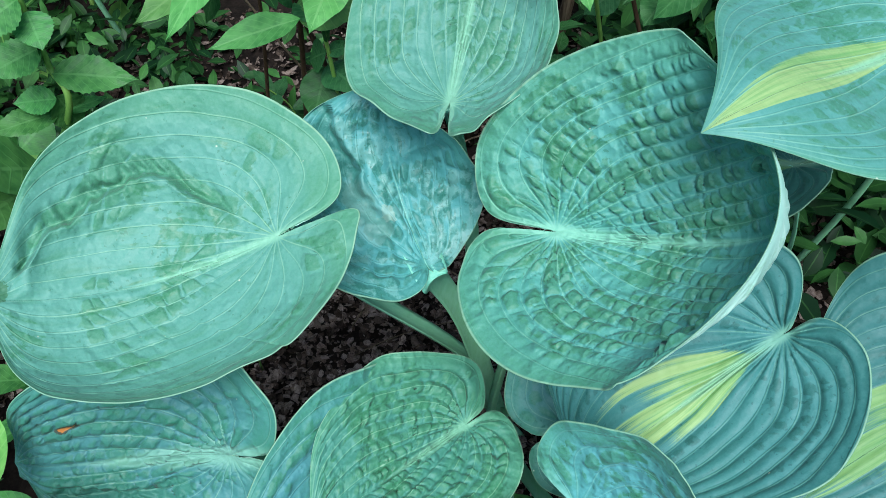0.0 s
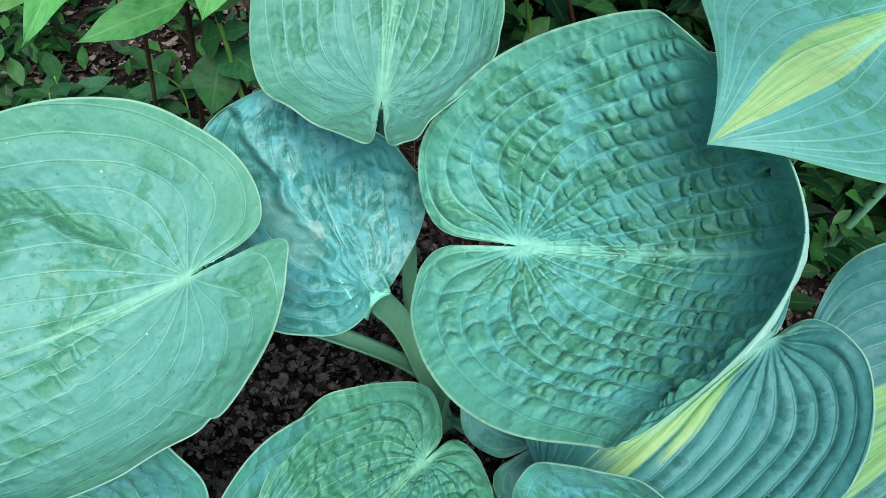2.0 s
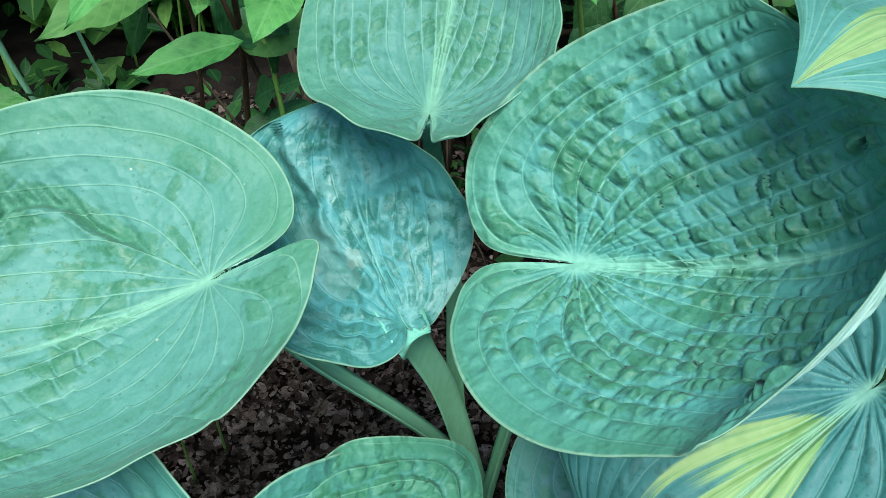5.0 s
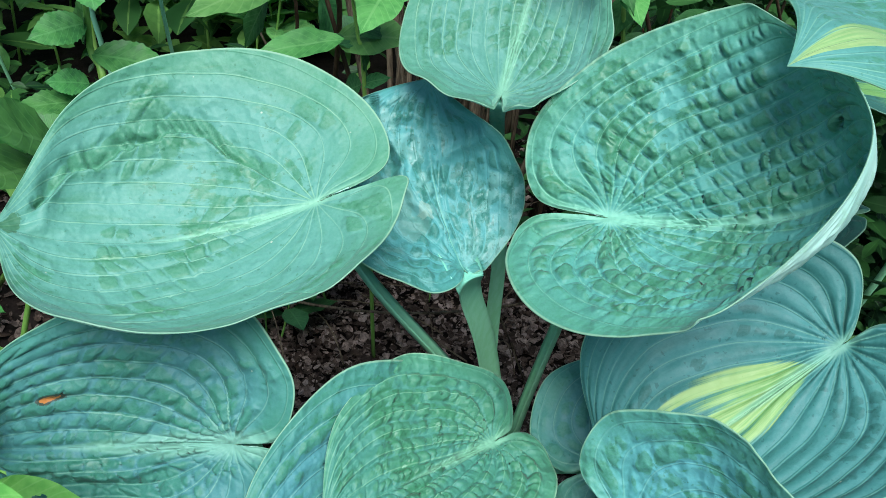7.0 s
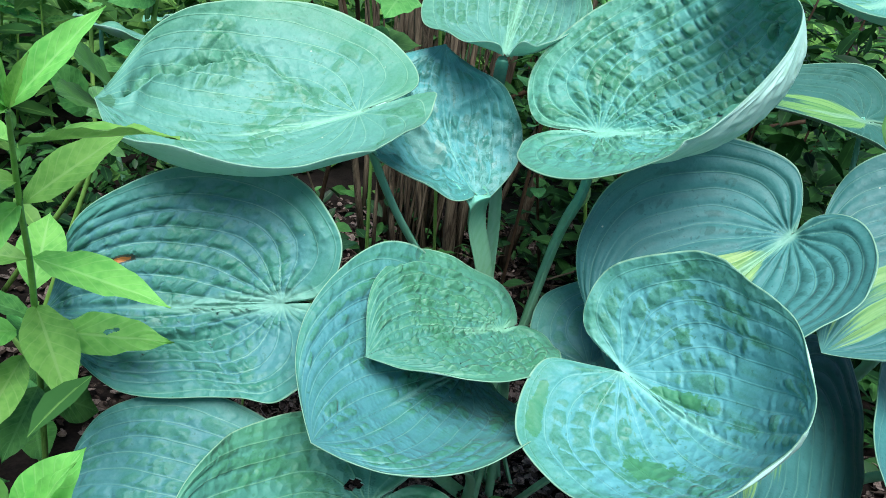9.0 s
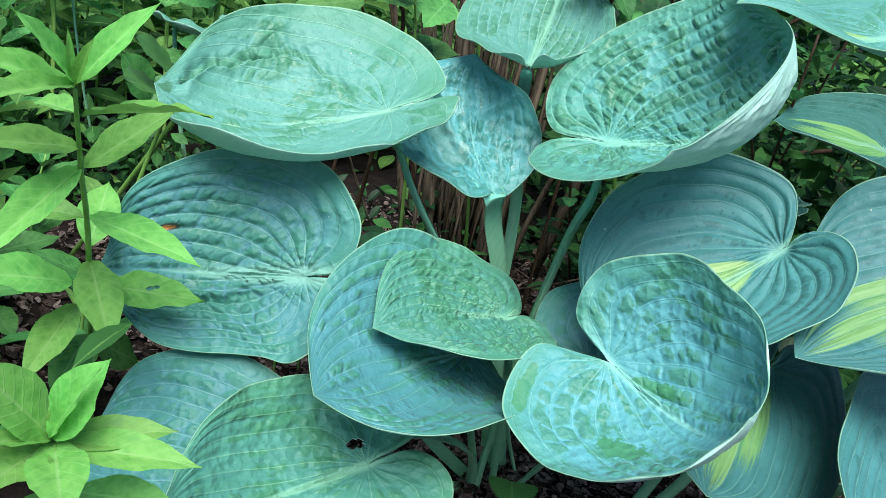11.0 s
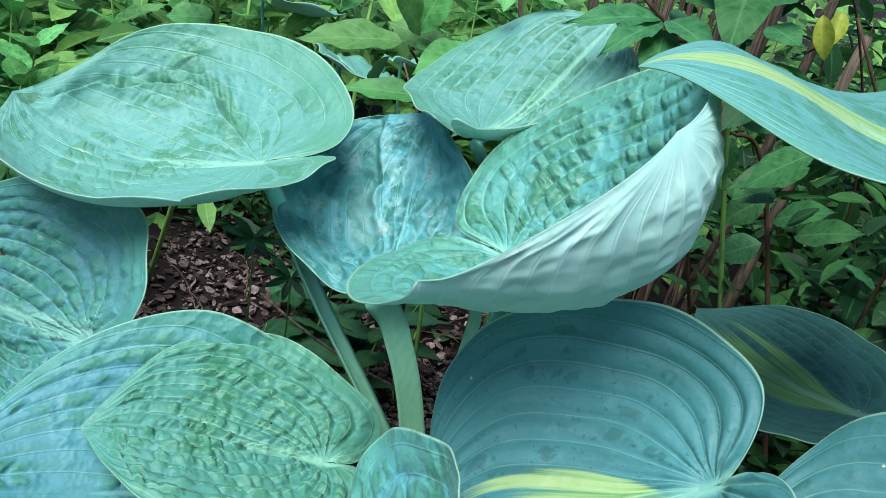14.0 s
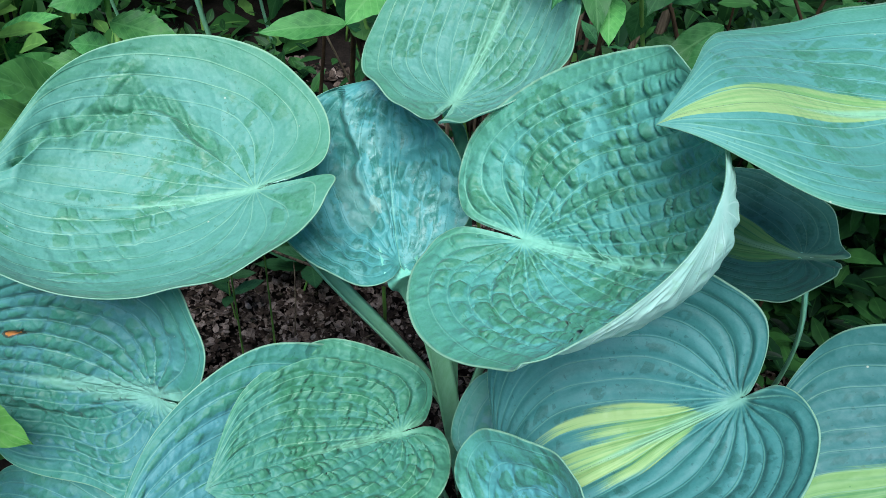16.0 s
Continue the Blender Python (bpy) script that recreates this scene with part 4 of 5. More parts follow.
def set_leaf(plant, mesh, base, tip, width, up=(0, 0, 1), turn=0.0, wide=0.42, label="", name="leaf"):
    """A leaf of the plant from base to tip; width in metres; up: the side that its upper face looks to."""
    base, tip, up = Vector(base), Vector(tip), Vector(up)
    x = tip - base
    size = x.length
    x.normalize()
    z = (up - x * up.dot(x)).normalized()
    y = z.cross(x)
    m = Matrix((x, y, z)).transposed().to_4x4() @ Matrix.Rotation(turn, 4, "X")
    m = Matrix.Translation(base) @ m @ Matrix.Diagonal((size, width / wide, size, 1))
    ob = new(name, mesh)
    ob.parent = plant
    ob.matrix_local = plant.matrix_world.inverted() @ m
    return tagged(ob, label=label)


def plant_at(name, label, category, stem, radius, mat, group=""):
    """A plant: an empty at the foot of its stem, with the stem as a part."""
    foot = Vector(stem[0])
    p = tagged(new(name), label, category, group)
    p.location = foot
    p.matrix_world = Matrix.Translation(foot)
    pts = [Vector(q) - foot for q in stem]
    dense = []
    for i in range(len(pts) - 1):
        q0, q1, q2, q3 = pts[max(i - 1, 0)], pts[i], pts[i + 1], pts[min(i + 2, len(pts) - 1)]
        for k in range(6):
            t = k / 6
            dense.append(0.5 * ((2 * q1) + (q2 - q0) * t + (2 * q0 - 5 * q1 + 4 * q2 - q3) * t * t + (3 * q1 - q0 - 3 * q2 + q3) * t ** 3))
    dense.append(pts[-1])
    n = len(dense)
    vs, fs = tube(dense, [radius * (1.1 - 0.6 * i / n) for i in range(n)], 8)
    child("stem", mesh_from("stem", vs, fs, None, (mat,)), p)
    return p


lime_leaf = simple_leaf("lime_leaf", lime_mat, 0.42, 0.45, 0.35, 0.10, seed=1)
lime_hole = simple_leaf("holed_leaf", lime_mat, 0.42, 0.45, 0.2, 0.08, rows=70, cols=22, seed=2, hole=True)
weed_leaf = simple_leaf("weed_leaf", weed_mat, 0.42, 0.45, 0.3, 0.12, seed=3)
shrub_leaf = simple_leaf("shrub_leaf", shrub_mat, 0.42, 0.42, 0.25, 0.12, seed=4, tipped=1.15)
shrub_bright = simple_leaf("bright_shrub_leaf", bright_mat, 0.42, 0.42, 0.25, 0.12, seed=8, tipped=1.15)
tooth_leaf = simple_leaf("toothed_leaf", weed_mat, 0.42, 0.40, 0.2, 0.15, teeth=1, rows=25, seed=5)
sunlit_leaf = simple_leaf("sunlit_leaf", sunlit_mat, 0.42, 0.45, 0.3, 0.12, seed=12)
sunlit_tooth = simple_leaf("toothed_sunlit_leaf", sunlit_mat, 0.46, 0.40, 0.2, 0.15, teeth=1, rows=25, seed=13)
low_leaf = simple_leaf("low_leaf", low_mat, 0.42, 0.5, 0.2, 0.15, rows=9, cols=2, seed=6)

rnd = random.Random(11)
p = plant_at("loosestrife_plant", "upright lime-green plant with pointed leaves in pairs", "plant", [(-0.430, 0.420, 0.020), (-0.385, 0.298, 0.358), (-0.361, 0.223, 0.478), (-0.342, 0.168, 0.560)], 0.0030, stem_green)
set_leaf(p, lime_leaf, (-0.343, 0.169, 0.563), (-0.349, 0.114, 0.623), 0.020, (0.295, -0.660, 0.849))
set_leaf(p, lime_leaf, (-0.342, 0.169, 0.563), (-0.289, 0.163, 0.633), 0.022, (0.294, -0.661, 0.849))
set_leaf(p, lime_leaf, (-0.344, 0.168, 0.563), (-0.338, 0.149, 0.605), 0.006, (0.296, -0.660, 0.849))
set_leaf(p, lime_leaf, (-0.340, 0.165, 0.564), (-0.323, 0.144, 0.603), 0.010, (0.294, -0.661, 0.849))
set_leaf(p, lime_leaf, (-0.347, 0.177, 0.558), (-0.375, 0.094, 0.599), 0.026, (0.295, -0.660, 0.851))
set_leaf(p, lime_leaf, (-0.343, 0.168, 0.562), (-0.349, 0.057, 0.586), 0.020, (0.295, -0.660, 0.850))
set_leaf(p, lime_leaf, (-0.353, 0.200, 0.531), (-0.420, 0.258, 0.524), 0.022, (0.288, -0.656, 0.872))
set_leaf(p, lime_leaf, (-0.343, 0.183, 0.536), (-0.240, 0.145, 0.579), 0.019, (0.000, 0.000, 1.000))
set_leaf(p, lime_leaf, (-0.357, 0.220, 0.481), (-0.294, 0.226, 0.542), 0.030, (0.279, -0.645, 0.913))
set_leaf(p, lime_leaf, (-0.362, 0.222, 0.478), (-0.360, 0.077, 0.475), 0.030, (0.282, -0.643, 0.914))
set_leaf(p, lime_leaf, (-0.357, 0.210, 0.501), (-0.392, 0.132, 0.528), 0.028, (0.285, -0.648, 0.897))
set_leaf(p, lime_leaf, (-0.363, 0.246, 0.427), (-0.255, 0.195, 0.435), 0.031, (0.269, -0.633, 0.950))
set_leaf(p, lime_leaf, (-0.367, 0.245, 0.426), (-0.428, 0.242, 0.433), 0.024, (0.272, -0.631, 0.950))
set_leaf(p, lime_leaf, (-0.384, 0.294, 0.372), (-0.396, 0.369, 0.418), 0.039, (0.265, -0.623, 0.973))
set_leaf(p, lime_leaf, (-0.384, 0.298, 0.357), (-0.322, 0.194, 0.346), 0.041, (0.262, -0.620, 0.982))
set_leaf(p, lime_hole, (-0.380, 0.298, 0.332), (-0.268, 0.268, 0.359), 0.040, (0.256, -0.612, 1.000))
set_leaf(p, lime_leaf, (-0.395, 0.283, 0.340), (-0.435, 0.192, 0.391), 0.044, (0.272, -0.606, 0.998))
set_leaf(p, lime_leaf, (-0.394, 0.292, 0.311), (-0.391, 0.184, 0.302), 0.035, (0.264, -0.600, 1.014))
set_leaf(p, weed_leaf, (-0.389, 0.314, 0.262), (-0.345, 0.345, 0.226), 0.044, (0.249, -0.592, 1.038))
set_leaf(p, weed_leaf, (-0.392, 0.315, 0.267), (-0.389, 0.231, 0.255), 0.036, (0.252, -0.593, 1.034))
set_leaf(p, weed_leaf, (-0.391, 0.327, 0.227), (-0.464, 0.350, 0.253), 0.039, (0.243, -0.584, 1.054))
p = plant_at("loosestrife_plant", "lime-green leafy shoot tip with pointed leaves", "plant", [(-0.400, 0.300, 0.020), (-0.357, 0.146, 0.240), (-0.274, -0.009, 0.400)], 0.0028, stem_green)
set_leaf(p, lime_leaf, (-0.276, -0.008, 0.401), (-0.294, -0.045, 0.472), 0.037, (0.257, -0.541, 1.102))
set_leaf(p, lime_leaf, (-0.273, -0.011, 0.404), (-0.243, -0.022, 0.469), 0.033, (0.255, -0.542, 1.102))
set_leaf(p, lime_leaf, (-0.274, -0.012, 0.404), (-0.245, -0.034, 0.471), 0.016, (0.257, -0.541, 1.102))
set_leaf(p, lime_leaf, (-0.274, -0.009, 0.399), (-0.206, 0.004, 0.416), 0.023, (0.255, -0.540, 1.104))
set_leaf(p, lime_leaf, (-0.273, -0.010, 0.398), (-0.185, -0.019, 0.413), 0.025, (0.254, -0.539, 1.105))
set_leaf(p, lime_leaf, (-0.273, -0.010, 0.398), (-0.234, -0.084, 0.422), 0.033, (0.254, -0.539, 1.105))
set_leaf(p, lime_leaf, (-0.275, -0.009, 0.400), (-0.287, -0.065, 0.441), 0.014, (0.256, -0.540, 1.103))
set_leaf(p, lime_leaf, (-0.275, -0.010, 0.398), (-0.280, -0.078, 0.422), 0.028, (0.256, -0.538, 1.105))
set_leaf(p, lime_leaf, (-0.268, 0.006, 0.350), (-0.201, 0.007, 0.355), 0.028, (0.231, -0.523, 1.135))
set_leaf(p, lime_leaf, (-0.275, -0.009, 0.400), (-0.263, -0.014, 0.437), 0.015, (0.256, -0.540, 1.103))
p = plant_at("shrub_twig", "green shrub twig with a large pointed leaf", "plant", [(-0.100, 0.800, 0.020), (-0.128, 0.779, 0.458), (-0.138, 0.776, 0.526), (-0.150, 0.771, 0.601)], 0.0028, stem_green)
set_leaf(p, shrub_bright, (-0.150, 0.754, 0.528), (-0.241, 0.707, 0.528), 0.034, (0.068, -0.688, 0.941))
set_leaf(p, shrub_leaf, (-0.132, 0.770, 0.510), (-0.164, 0.826, 0.521), 0.039, (0.052, -0.686, 0.949))
set_leaf(p, shrub_leaf, (-0.132, 0.769, 0.507), (-0.123, 0.788, 0.476), 0.019, (0.052, -0.685, 0.952))
set_leaf(p, shrub_leaf, (-0.138, 0.776, 0.526), (-0.099, 0.814, 0.535), 0.039, (0.057, -0.691, 0.937))
set_leaf(p, shrub_leaf, (-0.132, 0.782, 0.464), (-0.100, 0.771, 0.483), 0.020, (0.050, -0.674, 0.976))
set_leaf(p, shrub_leaf, (-0.132, 0.782, 0.464), (-0.158, 0.793, 0.445), 0.040, (0.050, -0.674, 0.976))
set_leaf(p, shrub_bright, (-0.147, 0.766, 0.585), (-0.078, 0.749, 0.586), 0.043, (0.067, -0.705, 0.898))
set_leaf(p, shrub_bright, (-0.147, 0.766, 0.585), (-0.212, 0.742, 0.604), 0.043, (0.067, -0.705, 0.898))
p = plant_at("shrub_twig", "shrub twig with broad oval leaves above the hosta", "plant", [(-0.220, 0.950, 0.020), (-0.161, 0.808, 0.512), (-0.183, 0.771, 0.590), (-0.196, 0.729, 0.661), (-0.206, 0.691, 0.713)], 0.0035, stem_red)
set_leaf(p, shrub_bright, (-0.103, 0.750, 0.599), (-0.124, 0.665, 0.579), 0.047, (0.252, -0.665, 0.889))
set_leaf(p, shrub_bright, (-0.191, 0.685, 0.661), (-0.220, 0.565, 0.646), 0.033, (0.340, -0.639, 0.845))
set_leaf(p, shrub_bright, (-0.169, 0.744, 0.594), (-0.180, 0.692, 0.665), 0.036, (0.300, -0.645, 0.887))
set_leaf(p, shrub_bright, (-0.170, 0.744, 0.597), (-0.143, 0.735, 0.673), 0.045, (0.301, -0.646, 0.885))
set_leaf(p, shrub_leaf, (-0.161, 0.808, 0.512), (-0.141, 0.822, 0.528), 0.027, (0.270, -0.641, 0.930))
set_leaf(p, shrub_bright, (-0.215, 0.651, 0.669), (-0.109, 0.667, 0.698), 0.044, (0.370, -0.623, 0.843))
p = plant_at("shrub_twig", "shrub shoot with a rosette of dark green oval leaves", "plant", [(0.120, 0.950, 0.020), (0.123, 0.838, 0.611), (0.102, 0.746, 0.664), (0.091, 0.718, 0.681), (0.052, 0.698, 0.708)], 0.0030, stem_red)
set_leaf(p, shrub_leaf, (0.089, 0.718, 0.682), (0.036, 0.622, 0.678), 0.028, (0.103, -0.718, 0.840))
set_leaf(p, shrub_leaf, (0.090, 0.718, 0.679), (0.077, 0.605, 0.665), 0.028, (0.102, -0.718, 0.843))
set_leaf(p, shrub_leaf, (0.094, 0.717, 0.674), (0.119, 0.624, 0.639), 0.035, (0.098, -0.717, 0.847))
set_leaf(p, shrub_leaf, (0.094, 0.719, 0.682), (0.154, 0.642, 0.684), 0.032, (0.098, -0.719, 0.840))
set_leaf(p, shrub_leaf, (0.126, 0.768, 0.698), (0.067, 0.704, 0.724), 0.032, (0.065, -0.728, 0.817))
set_leaf(p, shrub_leaf, (0.094, 0.739, 0.677), (0.096, 0.825, 0.690), 0.029, (0.096, -0.719, 0.840))
p = plant_at("shrub_twig", "shrub shoot with hanging dark green oval leaves", "plant", [(0.300, 1.000, 0.020), (0.145, 0.835, 0.630), (0.149, 0.755, 0.723), (0.143, 0.741, 0.763)], 0.0030, stem_green)
set_leaf(p, shrub_leaf, (0.150, 0.737, 0.734), (0.169, 0.624, 0.691), 0.048, (0.046, -0.735, 0.791))
set_leaf(p, shrub_leaf, (0.172, 0.770, 0.695), (0.208, 0.729, 0.694), 0.030, (0.024, -0.730, 0.820))
set_leaf(p, shrub_leaf, (0.191, 0.822, 0.654), (0.163, 0.762, 0.597), 0.047, (0.006, -0.725, 0.843))
set_leaf(p, shrub_leaf, (0.174, 0.824, 0.592), (0.240, 0.817, 0.637), 0.046, (0.021, -0.711, 0.889))
set_leaf(p, shrub_leaf, (0.163, 0.774, 0.713), (0.218, 0.743, 0.762), 0.039, (0.032, -0.733, 0.804))
set_leaf(p, shrub_leaf, (0.150, 0.756, 0.728), (0.085, 0.733, 0.751), 0.038, (0.045, -0.735, 0.793))
set_leaf(p, shrub_leaf, (0.145, 0.819, 0.647), (0.151, 0.773, 0.632), 0.021, (0.045, -0.722, 0.848))
set_leaf(p, shrub_leaf, (0.264, 0.915, 0.621), (0.315, 0.873, 0.682), 0.056, (-0.049, -0.722, 0.848))
set_leaf(p, shrub_leaf, (0.182, 0.803, 0.662), (0.274, 0.715, 0.654), 0.005, (0.014, -0.725, 0.840))
p = plant_at("shrub_twig", "low shrub shoot with dark pointed leaves", "plant", [(0.380, 0.950, 0.020), (0.215, 0.910, 0.506), (0.161, 0.868, 0.573)], 0.0035, stem_red)
set_leaf(p, shrub_leaf, (0.249, 0.825, 0.572), (0.188, 0.752, 0.550), 0.034, (0.031, -0.731, 0.815))
set_leaf(p, shrub_leaf, (0.230, 0.905, 0.486), (0.282, 0.867, 0.532), 0.039, (0.042, -0.718, 0.863))
set_leaf(p, shrub_leaf, (0.215, 0.910, 0.506), (0.176, 0.894, 0.466), 0.040, (0.053, -0.722, 0.848))
set_leaf(p, shrub_leaf, (0.256, 0.951, 0.463), (0.319, 0.912, 0.509), 0.041, (0.021, -0.717, 0.869))
set_leaf(p, shrub_leaf, (0.163, 0.868, 0.568), (0.160, 0.855, 0.517), 0.032, (0.097, -0.726, 0.810))
set_leaf(p, shrub_leaf, (0.226, 0.944, 0.444), (0.180, 0.929, 0.413), 0.042, (0.043, -0.712, 0.883))
p = plant_at("shrub_twig", "shrub shoot with pale green leaf pairs at the top", "plant", [(0.020, 0.980, 0.020), (-0.064, 0.767, 0.645), (-0.069, 0.716, 0.689)], 0.0028, stem_green)
set_leaf(p, shrub_bright, (-0.050, 0.690, 0.678), (-0.044, 0.668, 0.656), 0.015, (0.307, -0.679, 0.734))
set_leaf(p, shrub_bright, (-0.049, 0.713, 0.678), (0.001, 0.711, 0.675), 0.014, (0.298, -0.683, 0.732))
set_leaf(p, shrub_bright, (0.104, 0.701, 0.639), (0.084, 0.644, 0.625), 0.019, (-0.098, -0.611, 1.073))
set_leaf(p, shrub_bright, (0.120, 0.699, 0.640), (0.129, 0.634, 0.623), 0.030, (-0.112, -0.609, 1.073))
set_leaf(p, shrub_leaf, (0.230, 0.751, 0.558), (0.201, 0.714, 0.550), 0.038, (-0.186, -0.579, 1.088))
set_leaf(p, shrub_leaf, (0.254, 0.716, 0.610), (0.202, 0.700, 0.566), 0.042, (-0.217, -0.583, 1.070))
p = plant_at("toothed_weed", "bright green weed stem with toothed oval leaves", "plant", [(-0.680, 0.880, 0.020), (-0.396, 0.671, 0.455), (-0.387, 0.669, 0.533), (-0.372, 0.644, 0.618), (-0.358, 0.629, 0.666)], 0.0040, stem_green)
set_leaf(p, tooth_leaf, (-0.385, 0.665, 0.526), (-0.303, 0.665, 0.525), 0.039, (0.310, -0.536, 1.072))
set_leaf(p, tooth_leaf, (-0.391, 0.664, 0.495), (-0.428, 0.649, 0.504), 0.031, (0.309, -0.524, 1.088))
set_leaf(p, tooth_leaf, (-0.384, 0.662, 0.559), (-0.424, 0.624, 0.559), 0.038, (0.317, -0.546, 1.055))
set_leaf(p, tooth_leaf, (-0.383, 0.662, 0.575), (-0.407, 0.681, 0.528), 0.037, (0.319, -0.551, 1.046))
set_leaf(p, tooth_leaf, (-0.395, 0.673, 0.491), (-0.380, 0.672, 0.446), 0.039, (0.309, -0.526, 1.087))
set_leaf(p, tooth_leaf, (-0.398, 0.670, 0.472), (-0.452, 0.620, 0.490), 0.029, (0.308, -0.518, 1.097))
set_leaf(p, tooth_leaf, (-0.370, 0.642, 0.613), (-0.353, 0.612, 0.596), 0.034, (0.323, -0.560, 1.031))
set_leaf(p, tooth_leaf, (-0.371, 0.638, 0.628), (-0.404, 0.598, 0.621), 0.040, (0.327, -0.563, 1.023))
set_leaf(p, tooth_leaf, (-0.395, 0.670, 0.471), (-0.354, 0.697, 0.475), 0.016, (0.306, -0.518, 1.098))
p = plant_at("broad_weed", "weed with broad plain green leaves near the soil", "plant", [(-0.550, 0.620, 0.020), (-0.414, 0.597, 0.438)], 0.0040, stem_green)
set_leaf(p, weed_leaf, (-0.404, 0.612, 0.446), (-0.430, 0.534, 0.531), 0.073, (0.319, -0.483, 1.126))
set_leaf(p, weed_leaf, (-0.410, 0.594, 0.432), (-0.373, 0.686, 0.425), 0.059, (0.323, -0.469, 1.138))
set_leaf(p, weed_leaf, (-0.414, 0.597, 0.438), (-0.427, 0.495, 0.492), 0.067, (0.327, -0.471, 1.133))
set_leaf(p, weed_leaf, (-0.468, 0.679, 0.407), (-0.490, 0.644, 0.476), 0.059, (0.302, -0.584, 1.012))
set_leaf(p, weed_leaf, (-0.468, 0.679, 0.407), (-0.434, 0.712, 0.434), 0.054, (0.302, -0.584, 1.012))
set_leaf(p, weed_leaf, (-0.420, 0.529, 0.349), (-0.403, 0.578, 0.314), 0.031, (0.270, -0.615, 0.983))
p = plant_at("shrub_twig", "shrub shoot with large pale green leaves by the soil", "plant", [(-0.280, 0.950, 0.020), (-0.220, 0.876, 0.461), (-0.225, 0.823, 0.563)], 0.0030, stem_red)
set_leaf(p, shrub_bright, (-0.220, 0.803, 0.569), (-0.301, 0.698, 0.570), 0.054, (0.164, -0.602, 1.066))
set_leaf(p, shrub_bright, (-0.164, 0.799, 0.510), (-0.078, 0.769, 0.537), 0.062, (0.119, -0.586, 1.102))
set_leaf(p, shrub_leaf, (-0.185, 0.822, 0.547), (-0.159, 0.839, 0.479), 0.041, (0.134, -0.604, 1.075))
set_leaf(p, shrub_leaf, (-0.240, 0.806, 0.546), (-0.275, 0.809, 0.479), 0.028, (0.175, -0.592, 1.076))
set_leaf(p, shrub_leaf, (-0.137, 0.803, 0.430), (-0.155, 0.755, 0.382), 0.049, (0.094, -0.561, 1.138))
set_leaf(p, shrub_leaf, (-0.137, 0.803, 0.430), (-0.094, 0.750, 0.439), 0.048, (0.094, -0.561, 1.138))
p = plant_at("seedling", "small rosette of narrow green leaves above the soil", "plant", [(-0.256, 0.637, 0.020), (-0.256, 0.617, 0.349)], 0.0015, stem_green)
set_leaf(p, low_leaf, (-0.256, 0.617, 0.349), (-0.277, 0.586, 0.365), 0.010, (0.363, -0.582, 0.954))
set_leaf(p, low_leaf, (-0.256, 0.617, 0.349), (-0.271, 0.597, 0.378), 0.010, (0.363, -0.582, 0.954))
set_leaf(p, low_leaf, (-0.256, 0.617, 0.349), (-0.234, 0.618, 0.376), 0.010, (0.363, -0.582, 0.954))
set_leaf(p, low_leaf, (-0.256, 0.617, 0.349), (-0.214, 0.621, 0.359), 0.010, (0.363, -0.582, 0.954))
set_leaf(p, low_leaf, (-0.256, 0.617, 0.349), (-0.226, 0.606, 0.344), 0.010, (0.363, -0.582, 0.954))
set_leaf(p, low_leaf, (-0.256, 0.617, 0.349), (-0.244, 0.591, 0.336), 0.010, (0.363, -0.582, 0.954))
set_leaf(p, low_leaf, (-0.256, 0.617, 0.349), (-0.266, 0.583, 0.347), 0.010, (0.363, -0.582, 0.954))
p = plant_at("seedling", "small rosette of narrow green leaves above the soil", "plant", [(-0.227, 0.677, 0.020), (-0.227, 0.657, 0.297)], 0.0015, stem_green)
set_leaf(p, low_leaf, (-0.227, 0.657, 0.297), (-0.251, 0.626, 0.313), 0.010, (0.327, -0.588, 0.981))
set_leaf(p, low_leaf, (-0.227, 0.657, 0.297), (-0.245, 0.638, 0.327), 0.010, (0.327, -0.588, 0.981))
set_leaf(p, low_leaf, (-0.227, 0.657, 0.297), (-0.205, 0.659, 0.325), 0.010, (0.327, -0.588, 0.981))
set_leaf(p, low_leaf, (-0.227, 0.657, 0.297), (-0.183, 0.661, 0.307), 0.010, (0.327, -0.588, 0.981))
set_leaf(p, low_leaf, (-0.227, 0.657, 0.297), (-0.196, 0.645, 0.291), 0.010, (0.327, -0.588, 0.981))
set_leaf(p, low_leaf, (-0.227, 0.657, 0.297), (-0.215, 0.629, 0.283), 0.010, (0.327, -0.588, 0.981))
set_leaf(p, low_leaf, (-0.227, 0.657, 0.297), (-0.239, 0.623, 0.294), 0.010, (0.327, -0.588, 0.981))


# ---- more stems with leaves in pairs, behind and beside the clump ----
def leafy_stem(name, label, foot, top, pairs, size, mesh, mat, radius=0.003, whorl=2, first=0.3, droop=0.0, group="", seed=0):
    r = random.Random(seed)
    foot, top = Vector(foot), Vector(top)
    mid = foot.lerp(top, 0.5) + Vector((r.uniform(-0.02, 0.02), r.uniform(-0.02, 0.02), 0.01))
    p = plant_at(name, label, "plant", [foot, mid, top], radius, mat, group)
    turn = r.uniform(0, 6)
    for i in range(pairs):
        f = first + (1 - first) * (i + 0.5) / pairs
        at = foot.lerp(mid, f * 2) if f < 0.5 else mid.lerp(top, f * 2 - 1)
        turn += math.pi / 2 + r.uniform(-0.3, 0.3)
        for k in range(whorl):
            a = turn + 2 * math.pi * k / whorl + r.uniform(-0.25, 0.25)
            length = size * (1.1 - 0.45 * f) * r.uniform(0.8, 1.15)
            rise = 0.25 + 0.6 * f - droop + r.uniform(-0.2, 0.2)
            d = Vector((math.cos(a), math.sin(a), rise)).normalized()
            set_leaf(p, mesh, at, at + d * length, length * r.uniform(0.38, 0.48), (0, 0, 1), r.uniform(-0.3, 0.3))
    return p


